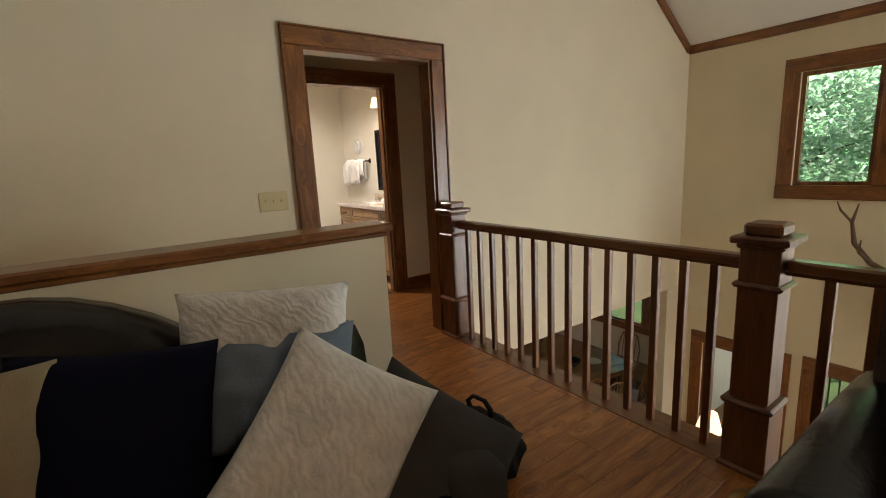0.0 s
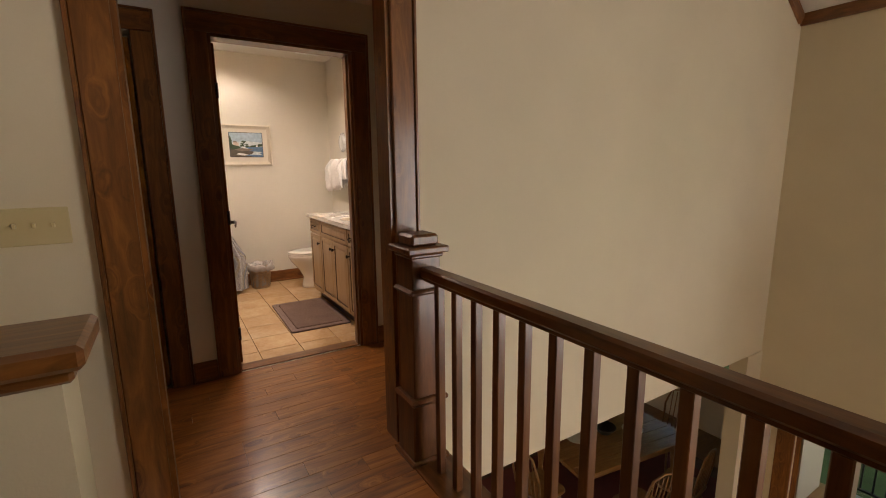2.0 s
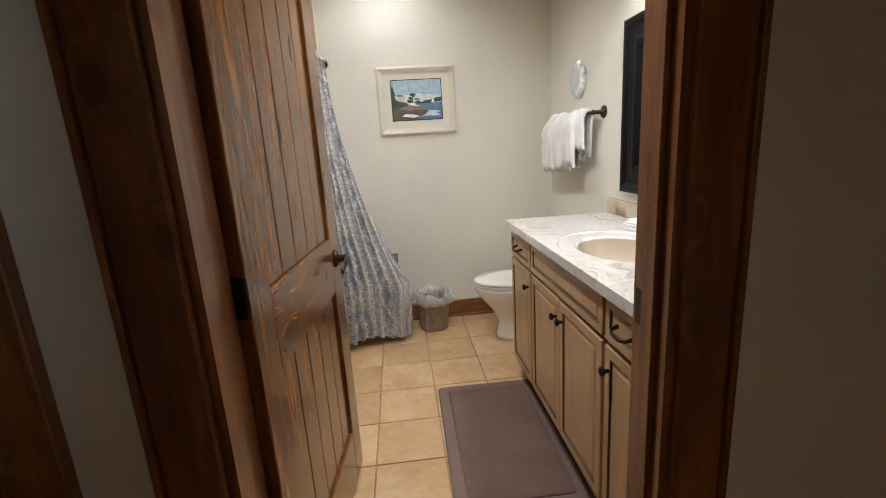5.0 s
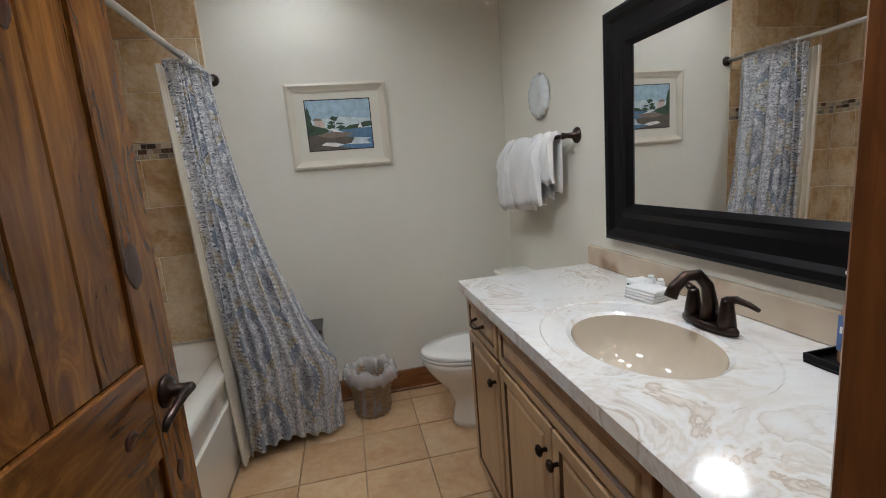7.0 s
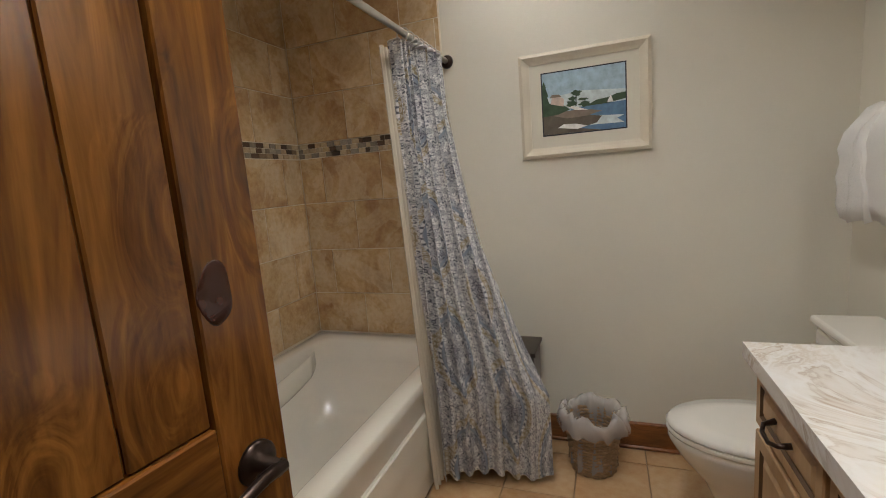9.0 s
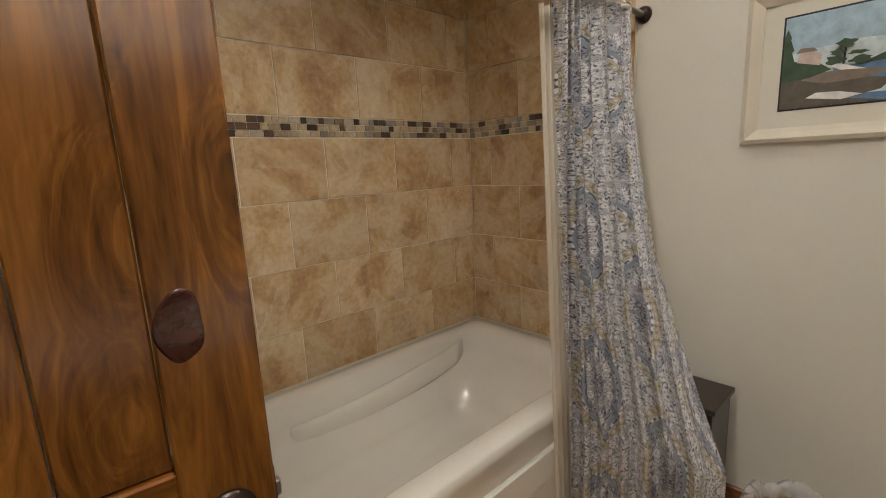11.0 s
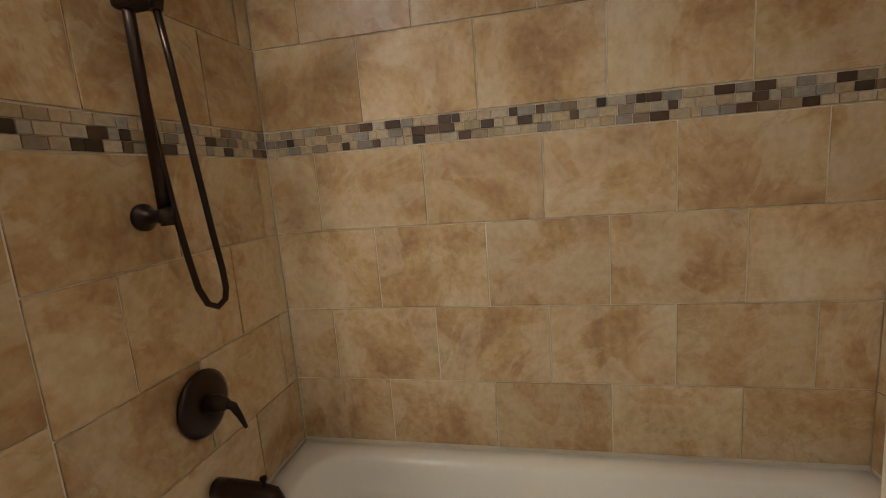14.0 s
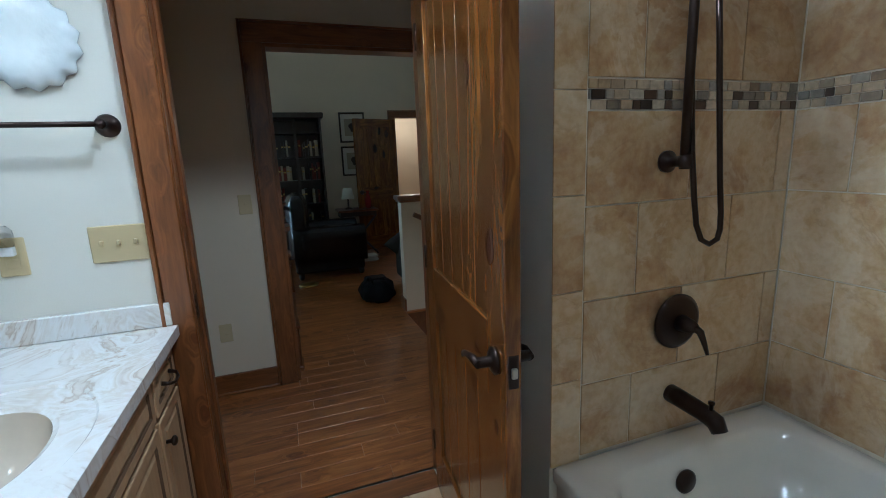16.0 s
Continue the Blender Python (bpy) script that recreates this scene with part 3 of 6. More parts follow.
def lining(name, x0, x1, top, y0, y1):
    ob = tagged(new(name), "stained wood jamb lining with a stop", "door jamb", kind="structure")
    ym = (y0 + y1) / 2
    part("jamb", box((x0 - 0.001, y0 - 0.002, 0), (x0 + 0.018, y1 + 0.002, top)), TRIM["z"], ob)
    part("jamb", box((x1 - 0.018, y0 - 0.002, 0), (x1 + 0.001, y1 + 0.002, top)), TRIM["z"], ob)
    part("head_jamb", box((x0 + 0.0185, y0 - 0.002, top - 0.018), (x1 - 0.0185, y1 + 0.002, top + 0.001)), TRIM["x"], ob)
    return ob


casing("trim_opening_loft", 1.11, 2.07, 2.09, Y1, -0.020)
casing("trim_opening_passage", 1.11, 2.07, 2.09, Y1B, 0.020)
lining("trim_opening_jamb", 1.11, 2.07, 2.09, Y1, Y1B)
casing("trim_bath_door_passage", 1.497, 2.378, 2.13, Y2, -0.020)
casing("trim_bath_door_inside", 1.497, 2.364, 2.13, Y2B, 0.016, 0.082)
ob = lining("trim_bath_door_jamb", 1.497, 2.378, 2.13, Y2, Y2B)
part("door_stop", box((2.348, Y2 + 0.03, 0), (2.3598, Y2B - 0.045, 2.11), 0.002), TRIM["z"], ob)
part("strike_plate", box((2.3575, Y2B - 0.040, 0.90), (2.3597, Y2B - 0.008, 0.98)), BRONZE, ob, "dark bronze strike plate")
casing("trim_closet_door", 0.36, 1.12, 2.09, Y2, -0.020)
casing("trim_back_door", -0.58, 0.20, 2.09, -1.4, 0.020)


def baseboard(axis, a0, a1, at, out, mat_axis, h=0.13):
    lo, hi = [0, 0, 0.0], [0, 0, h]
    other = 1 - axis
    lo[axis], hi[axis], lo[other], hi[other] = a0, a1, min(at, at + out), max(at, at + out)
    bm = box(lo, hi, 0.004)
    lo2, hi2 = list(lo), list(hi)
    lo2[2], hi2[2] = 0.0, 0.018
    if out > 0:
        lo2[other], hi2[other] = hi[other], hi[other] + 0.014
    else:
        lo2[other], hi2[other] = lo[other] - 0.014, lo[other]
    box(lo2, hi2, 0.005, bm)
    return setting("baseboard", bm, TRIM[mat_axis], "stained wood baseboard", "baseboard")


baseboard(0, 1.40, XR, YF, -0.018, "x")
baseboard(1, 5.78, YF - 0.02, XR, -0.018, "y")
baseboard(0, 1.24, 1.377, Y2, -0.018, "x")
baseboard(0, 2.50, 3.6, Y2, -0.018, "x")
baseboard(0, 2.19, 3.6, Y1B, 0.018, "x")
baseboard(0, -0.6, 0.99, Y1B, 0.018, "x")
baseboard(0, 0.32, 2.2, -1.4, 0.018, "x")
setting("trim_threshold", box((1.52, Y2 + 0.02, -0.01), (2.355, Y2B + 0.012, 0.006), 0.003), TRIM["x"], "wooden threshold strip under the bathroom door", "threshold")

# ---------- windows ----------
def window(name, x, y0, y1, z0, z1, bars, label, out=-0.02, w=0.14, depth=0.14):
    """A cased window in a wall of constant x; bars: y of the mullions."""
    ob = tagged(new(name), label, "window", kind="structure")
    fr = part("window_frame", box((x + out, y0 - w, z1), (x, y1 + w, z1 + w), 0.004), TRIM["y"], ob)
    part("sill", box((x + out * 1.6, y0 - w, z0 - w), (x, y1 + w, z0), 0.004), TRIM["y"], ob)
    for a, b in ((y0 - w, y0), (y1, y1 + w)):
        part("side_casing", box((x + out, a, z0 + 0.0005), (x, b, z1 - 0.0005), 0.004), TRIM["z"], ob)
    bars = sorted(bars)
    edges = [y0, *bars, y1]
    for b in bars:
        part("mullion", box((x + out * 0.6, b - 0.07, z0), (x + 0.09, b + 0.07, z1), 0.004), TRIM["z"], ob)
    for i, (a, b) in enumerate(zip(edges, edges[1:])):
        a, b = a + (0.0705 if i else 0.0), b - (0.0705 if i < len(edges) - 2 else 0.0)
        bm = box((x + 0.03, a, z0), (x + 0.08, a + 0.04, z1))
        box((x + 0.03, b - 0.04, z0), (x + 0.08, b, z1), 0, bm)
        box((x + 0.03, a + 0.04, z0), (x + 0.08, b - 0.04, z0 + 0.04), 0, bm)
        box((x + 0.03, a + 0.04, z1 - 0.04), (x + 0.08, b - 0.04, z1), 0, bm)
        sash = part("sash", bm, TRIM["z"], ob)
        pane = part("pane", box((x + 0.052, a + 0.038, z0 + 0.038), (x + 0.056, b - 0.038, z1 - 0.038)), GLASS, sash, "clear window glass")
        pane.visible_shadow = False
    return ob


window("window_1", 5.88, -0.30, 1.80, 0.93, 2.07, (1.10, 0.38), "three-pane window in stained wood frame")
window("window_2", 5.88, 1.78, 2.58, -2.70, -1.08, (), "glazed patio door in stained wood casing")
window("window_3", 5.88, -0.95, 1.40, -2.70, -1.06, (0.90, -0.1), "wide glazed patio doors in stained wood casing")
# window_4 is assumed, out of view; the fill lamp stands in its opening
window("window_4", 5.88, -3.7, -1.5, -1.6, 2.1, (-2.6,), "assumed tall great room window, out of view, holding the daylight fill")
setting("wall_dining_east", wall(1, (8.0, Y1B, -2.85), (8.12, 7.4, -0.02), [(3.5, 5.6, -2.0, -0.7)]), WALL, "cream dining room wall with a window", "wall")
setting("wall_dining_north", box((2.1, 7.4, -2.85), (8.12, 7.52, -0.02)), WALL, "cream dining room wall", "wall")
setting("wall_dining_return", box((6.03, Y1 + 0.01, -2.85), (8.0, Y1B, -0.4)), WALL, "cream dining room return wall", "wall")
window("window_5", 8.0, 3.5, 5.6, -2.0, -0.7, (4.55,), "dining room window in stained wood frame")

# ---------- stair guard and railing ----------
HX, HY0, HY1, HZ = 1.045, 1.907, 2.02, 1.050
setting("wall_half", box((-2.2, HY0, -0.018), (HX, HY1, HZ)), WALL, "cream half wall guarding the stairwell", "half wall")
setting("trim_half_cap", box((-2.2, HY0 - 0.035, HZ), (HX + 0.035, HY1 + 0.035, HZ + 0.038), 0.008), TRIM["x"], "stained wood cap on the half wall", "trim")
setting("trim_half_cove", box((-2.2, HY0 - 0.018, HZ - 0.022), (HX + 0.018, HY1 + 0.018, HZ - 0.0005), 0.006), TRIM["x"], "stained cove under the half wall cap", "trim")
setting("baseboard", box((HX + 0.0005, HY0 - 0.018, 0), (HX + 0.018, HY1 + 0.018, 0.12), 0.004), TRIM["y"], "stained wood baseboard", "baseboard")
rail_ob = thing("stair_handrail", (0, 0, 0), "brown wooden handrail on the half wall's stair side", "handrail")
part("rail", tube([(0.95, HY1 + 0.07, 0.92), (0.2, HY1 + 0.07, 0.55), (-1.2, HY1 + 0.07, -0.35)], 0.022), TRIM["x"], rail_ob)
part("bracket", tube([(0.8, HY1, 0.78), (0.8, HY1 + 0.06, 0.80), (0.8, HY1 + 0.07, 0.84)], 0.008), BRASS, rail_ob)
part("bracket", tube([(-0.9, HY1, -0.22), (-0.9, HY1 + 0.06, -0.20), (-0.9, HY1 + 0.07, -0.16)], 0.008), BRASS, rail_ob)

RX = 2.12
newel = thing("newel_post", (RX, 2.80, 0), "square dark oak newel post with a stepped cap", "newel post", "newel posts of the loft railing")
part("plinth", box((-0.083, -0.083, -0.018), (0.083, 0.083, 0.29), 0.006), NEWEL, newel)
part("plinth_moulding", box((-0.096, -0.096, 0.29), (0.096, 0.096, 0.318), 0.010), NEWEL, newel)
part("shaft", box((-0.070, -0.070, 0.318), (0.070, 0.070, 0.985), 0.004), NEWEL, newel)
part("collar", box((-0.088, -0.088, 0.795), (0.088, 0.088, 0.82), 0.010), NEWEL, newel)
part("neck_moulding", box((-0.082, -0.082, 0.955), (0.082, 0.082, 0.975), 0.007), NEWEL, newel)
part("cap_plate", box((-0.100, -0.100, 0.9755), (0.100, 0.100, 1.005), 0.006), NEWEL, newel)
part("cap_block", box((-0.066, -0.066, 1.0055), (0.066, 0.066, 1.055), 0.010), NEWEL, newel)
part("base_shoe", box((-0.097, -0.097, -0.018), (0.097, 0.097, 0.022), 0.008), NEWEL, newel)
copy_thing(newel, Matrix.Translation((RX, 0.745, 0)))

railing = thing("railing", (RX, 0, 0), "dark oak railing with square balusters along the loft edge", "railing")
for a, b in ((0.817, 2.728), (-1.4, 0.673)):
    part("handrail", box((-0.034, a, 0.872), (0.034, b, 0.918), 0.009), RAILW, railing)
    part("rail_fillet", box((-0.021, a, 0.858), (0.021, b, 0.8715), 0.003), RAILW, railing)
bal = None
for k in range(32):
    y = 2.625 - 0.1305 * k
    if abs(y - 0.745) < 0.10 or y < -1.35:
        continue
    if bal is None:
        bal = part("baluster", box((-0.0165, -0.0165, 0), (0.0165, 0.0165, 0.858), 0.003), NEWEL, railing)
        bal.matrix_basis = Matrix.Translation((0, y, 0))
    else:
        o = bal.copy()
        scene.collection.objects.link(o)
        o.matrix_basis = Matrix.Translation((0, y, 0))
setting("trim_landing_nosing", box((2.03, -1.4, -0.018), (2.225, Y1 - 0.021, 0.004), 0.004), RAILW, "oak nosing board under the railing", "trim")
setting("trim_landing_fascia", box((2.2005, -1.4, -0.32), (2.218, Y1 - 0.021, -0.0185)), WALL, "cream fascia below the loft edge", "trim")


# ---------- doors ----------
def plank_leaf(name, w, h, label, m, arch=True, back=False, kind="structure"):
    """A knotty plank door: stiles, rails, grooved panels. Local x along the width from the hinge, y thickness, z up."""
    ob = thing(name, m, label, "door", kind=kind)
    t = 0.040
    st = 0.115
    part("stile", box((0, 0, 0.008), (st, t, h), 0.003), DOORW, ob)
    part("stile", box((w - st, 0, 0.008), (w, t, h), 0.003), DOORW, ob)
    part("bottom_rail", box((st + 0.0005, 0, 0.008), (w - st - 0.0005, t, 0.22), 0.003), DOORX, ob)
    part("lock_rail", box((st + 0.0005, 0, 0.80), (w - st - 0.0005, t, 1.0), 0.003), DOORX, ob)
    if arch:
        n = 14
        bm = bmesh.new()
        lo, hi = [], []
        for i in range(n + 1):
            u = i / n
            x = st + 0.0005 + (w - 2 * st - 0.001) * u
            zc = h - 0.20 + 0.10 * (1 - (2 * u - 1) ** 2)
            lo.append((x, zc))
            hi.append((x, h))
        loops = [[(x, 0, z), (x, t, z), (x, t, z2), (x, 0, z2)] for (x, z), (_, z2) in zip(lo, hi)]
        part("top_rail", smooth(rings(loops), False), DOORX, ob)
    else:
        part("top_rail", box((st + 0.0005, 0, h - 0.12), (w - st - 0.0005, t, h), 0.003), DOORX, ob)
    n = max(2, round((w - 2 * st) / 0.105))
    pw = (w - 2 * st) / n
    for z0, z1 in ((0.2205, 0.7995), (1.0005, h - 0.098 if arch else h - 0.1205)):
        for i in range(n):
            part("panel_board", box((st + pw * i + 0.0012, 0.010, z0), (st + pw * (i + 1) - 0.0012, t - 0.010, z1), 0.003), DOORW, ob)
    return ob


def lever_handle(parent, x, z, y, d):
    """A lever and rose on the face at y; d is the outward sense (+1 or -1), the lever points towards the hinge."""
    rose = part("rose", lathe([(0.0, 0), (0.034, 0), (0.034, 0.006), (0.026, 0.012), (0.014, 0.016), (0.013, 0.048), (0.0, 0.050)], 20), BRONZE, parent, "dark bronze lever handle", Matrix.Translation((x, y, z)) @ pose(0, 0, 0, -90 * d))
    pts = [(x + 0.01, y + d * 0.045, z), (x - 0.03, y + d * 0.050, z + 0.004), (x - 0.07, y + d * 0.050, z - 0.004), (x - 0.105, y + d * 0.046, z - 0.018), (x - 0.115, y + d * 0.046, z - 0.03)]
    part("lever", tube(pts, [0.011, 0.010, 0.008, 0.008, 0.005], 10), BRONZE, parent)


door = plank_leaf("door_1", 0.800, 2.10, "open varnished knotty alder plank door with bronze levers", pose(1.542, Y2B + 0.010, 0.008, 0, 0, 84.8))
lever_handle(door, 0.738, 0.915, 0.0, -1)
lever_handle(door, 0.738, 0.915, 0.04, 1)
KNOT = surf("dark_red_knot", (0.050, 0.011, 0.005), 0.24, 0.45, 22, 0.1, 90, 0.0, 0.5)
for kx, kz, kw, kh, ky in ((0.715, 1.188, 0.027, 0.047, 0.0), (0.735, 0.735, 0.016, 0.024, 0.0), (0.545, 1.60, 0.018, 0.034, 0.010), (0.36, 1.36, 0.013, 0.026, 0.010), (0.60, 0.89, 0.022, 0.016, 0.0)):
    loops = [[(kx + kw * q * (1 + 0.10 * math.sin(3 * a + kz * 9)) * math.cos(a), ky - d, kz + kh * q * (1 + 0.08 * math.cos(2 * a + kx * 7)) * math.sin(a)) for a in [2 * math.pi * i / 28 for i in range(28)]] for q, d in ((1.0, -0.002), (1.0, 0.0), (0.9, 0.0006), (0.4, 0.0008))]
    part("knot", rings(loops), KNOT, door, "dark red knot in the wood")
part("latch_plate", box((0.7995, 0.008, 0.87), (0.8022, 0.032, 0.95)), BRONZE, door, "dark bronze latch plate")
part("latch_bolt", box((0.802, 0.013, 0.897), (0.811, 0.027, 0.922), 0.002), NICKEL, door)
for z in (0.22, 1.02, 1.82):
    part("hinge", tube([(-0.006, 0.002, z - 0.045), (-0.006, 0.002, z + 0.045)], 0.007), BRONZE, door)
    part("hinge_leaf", box((-0.0015, 0.004, z - 0.045), (-0.0002, 0.036, z + 0.045)), BRONZE, door)

d2 = plank_leaf("door_2", 0.375, 2.04, "dark bifold closet door leaf with knotty boards", pose(0.735, Y2 + 0.02, 0.012, 0, 0, -3), False)
part("knob", lathe([(0, 0), (0.010, 0), (0.010, 0.016), (0.018, 0.024), (0.014, 0.034), (0, 0.036)], 14), BRONZE, d2, "", Matrix.Translation((0.06, 0, 0.93)) @ pose(0, 0, 0, 90))
plank_leaf("door_3", 0.375, 2.04, "dark bifold closet door leaf with knotty boards", pose(0.365, Y2 + 0.02, 0.012, 0, 0, 2), False)
d4 = plank_leaf("door_4", 0.76, 2.05, "dark knotty door standing open against the loft wall", pose(0.225, -1.37, 0.01, 0, 0, 20), False)
lever_handle(d4, 0.70, 0.93, 0.04, 1)
setting("wall_closet", box((0.1, Y2B + 0.001, 0), (0.388, 4.96, BZ)), WALL, "plain closet lining", "wall")


# ---------- bathroom ----------
def front(w, h, t=0.02, frame_w=0.045, groove=0.004):
    """A raised panel front: local x across, z up, face towards -y."""
    bm = box((0, 0, 0), (w, t, h), 0.003)
    bm.normal_update()
    f = min(bm.faces, key=lambda q: q.calc_center_median().y + (0 if abs(q.normal.y) > 0.9 else 9))
    fr = min(frame_w, min(w, h) * 0.26)
    r = bmesh.ops.inset_individual(bm, faces=[f], thickness=fr, depth=0)
    r = bmesh.ops.inset_individual(bm, faces=[f], thickness=0.006, depth=-0.007)
    groove_faces = r["faces"]
    for g in groove_faces:
        g.material_index = 1
    bmesh.ops.inset_individual(bm, faces=[f], thickness=0.006, depth=0.0)
    bmesh.ops.inset_individual(bm, faces=[f], thickness=min(0.02, min(w, h) * 0.12), depth=0.006)
    return bm


van = thing("vanity_cabinet", (2.456, Y2B + 0.005, 0), "glazed cream maple bathroom vanity with raised panel doors", "vanity")
VL = 5.745 - Y2B - 0.005
part("body", box((0, 0, 0.10), (0.547, VL, 0.735), 0.002), CABX, van)
part("front_rail", box((0, 0, 0.7355), (0.03, VL, 0.858), 0.001), CABX, van)
part("end_panel", box((0.0305, VL - 0.02, 0.7355), (0.547, VL, 0.858), 0.001), CABX, van)
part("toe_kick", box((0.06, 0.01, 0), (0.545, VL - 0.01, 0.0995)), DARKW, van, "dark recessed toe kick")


def vfront(name, y0, y1, z0, z1, hw, hz=None, hy=None):
    bm = front(y1 - y0, z1 - z0)
    ob = part(name, bm, CABX, van, "", Matrix.Translation((-0.0205, y1, z0)) @ pose(0, 0, 0, 0, 0, -90))
    ob.data.materials.append(GLAZE)
    w = y1 - y0
    if hw == "pull":
        c = w / 2
        pts = [(c - 0.045, 0, (z1 - z0) / 2 + 0.006), (c - 0.04, -0.022, (z1 - z0) / 2), (c - 0.02, -0.03, (z1 - z0) / 2 - 0.006), (c + 0.02, -0.03, (z1 - z0) / 2 - 0.006), (c + 0.04, -0.022, (z1 - z0) / 2), (c + 0.045, 0, (z1 - z0) / 2 + 0.006)]
        part("pull", tube(pts, [0.007, 0.005, 0.0045, 0.0045, 0.005, 0.007], 8), BRONZE, ob, "dark bronze bow pull")
    elif hw:
        kx = 0.028 if hw == "knob_far" else w - 0.028
        part("knob", lathe([(0, 0), (0.006, 0), (0.006, 0.012), (0.015, 0.018), (0.015, 0.024), (0.008, 0.029), (0, 0.030)], 14), BRONZE, ob, "dark bronze knob", Matrix.Translation((kx, 0, (z1 - z0) - 0.075)) @ pose(0, 0, 0, 90))


b0 = Y2B + 0.005
vfront("drawer_front", 5.385 - b0, 5.725 - b0, 0.715, 0.845, "pull")
vfront("cabinet_door", 5.385 - b0, 5.725 - b0, 0.125, 0.700, "knob_near")
vfront("false_front", 4.635 - b0, 5.365 - b0, 0.715, 0.845, None)
vfront("cabinet_door", 5.003 - b0, 5.365 - b0, 0.125, 0.700, "knob_near")
vfront("cabinet_door", 4.635 - b0, 4.998 - b0, 0.125, 0.700, "knob_far")
vfront("drawer_front", 4.375 - b0, 4.615 - b0, 0.715, 0.845, "pull")
vfront("cabinet_door", 4.375 - b0, 4.615 - b0, 0.125, 0.700, "knob_far")

# counter with an oval hole for the basin
SX, SY, SA, SB = 2.675, 4.99, 0.150, 0.205
ctr = thing("countertop", (0, 0, 0), "swirled white and tan cultured marble vanity top with oval basin", "countertop")


def oval(a, b, z, n=48, ph=0.0):
    return [(SX + a * math.cos(2 * math.pi * i / n + ph), SY + b * math.sin(2 * math.pi * i / n + ph), z) for i in range(n)]


def rect_ring(z, n=48):
    x0, x1, y0, y1 = 2.415, 3.003, Y2B + 0.003, 5.762
    pts = []
    for i in range(n):
        a = 2 * math.pi * i / n
        dx, dy = math.cos(a), math.sin(a)
        k = min(((x1 if dx > 0 else x0) - SX) / dx if abs(dx) > 1e-6 else 9, ((y1 if dy > 0 else y0) - SY) / dy if abs(dy) > 1e-6 else 9)
        pts.append((SX + dx * k, SY + dy * k, z))
    for cx in (x0, x1):
        for cy in (y0, y1):
            j = min(range(n), key=lambda i: (pts[i][0] - cx) ** 2 + (pts[i][1] - cy) ** 2)
            pts[j] = (cx, cy, z)
    return pts


bm = rings([rect_ring(0.859), rect_ring(0.895), oval(SA + 0.075, SB + 0.105, 0.895), oval(SA + 0.070, SB + 0.10, 0.891), oval(SA + 0.012, SB + 0.012, 0.891), oval(SA, SB, 0.884)], False, False)
for f in bm.faces:
    f.smooth = False
part("slab", bm, MARBLE, ctr)
part("basin", rings([oval(SA, SB, 0.884), oval(SA * 0.97, SB * 0.97, 0.86), oval(SA * 0.9, SB * 0.9, 0.82), oval(SA * 0.72, SB * 0.72, 0.775), oval(SA * 0.4, SB * 0.4, 0.755), oval(0.02, 0.02, 0.75)], False, True), BASIN, ctr, "glossy bone coloured oval basin")
part("drain", lathe([(0, 0), (0.022, 0), (0.022, 0.004), (0, 0.005)], 18, (SX, SY, 0.751)), BRONZE, ctr, "dark drain plug")
part("backsplash", box((2.983, Y2B + 0.003, 0.8955), (3.003, 5.762, 0.975), 0.003), SPLASH, ctr, "tan veined backsplash")
part("side_splash", box((2.43, Y2B + 0.003, 0.8955), (2.9825, Y2B + 0.022, 0.975), 0.003), MARBLE, ctr, "white veined side splash")

# faucet
fc = thing("bathroom_faucet", (2.865, 4.99, 0.8953), "oil-rubbed bronze two-handle faucet on the vanity top", "faucet")
part("base", rings([[(0.028 * s * math.cos(a), 0.085 * s * math.sin(a) if abs(math.sin(a)) > 2 else 0.085 * s * math.sin(a), z) for a in [2 * math.pi * i / 28 for i in range(28)]] for s, z in ((1.0, 0), (1.0, 0.010), (0.9, 0.018))]), BRONZE, fc)
part("spout", tube([(0, 0, 0.015), (0.002, 0, 0.06), (-0.008, 0, 0.105), (-0.035, 0, 0.135), (-0.07, 0, 0.135), (-0.10, 0, 0.112), (-0.112, 0, 0.088)], [0.024, 0.018, 0.015, 0.014, 0.014, 0.015, 0.016], 14), BRONZE, fc)
for s in (-1, 1):
    part("handle_body", lathe([(0.022, 0.014), (0.019, 0.04), (0.014, 0.075), (0.012, 0.083), (0, 0.085)], 18, (0, s * 0.052, 0)), BRONZE, fc)
    part("handle_lever", tube([(0, s * 0.052, 0.078), (0.004, s * 0.075, 0.086), (0.006, s * 0.105, 0.082), (0.006, s * 0.13, 0.076)], [0.011, 0.009, 0.007, 0.005], 10), BRONZE, fc)

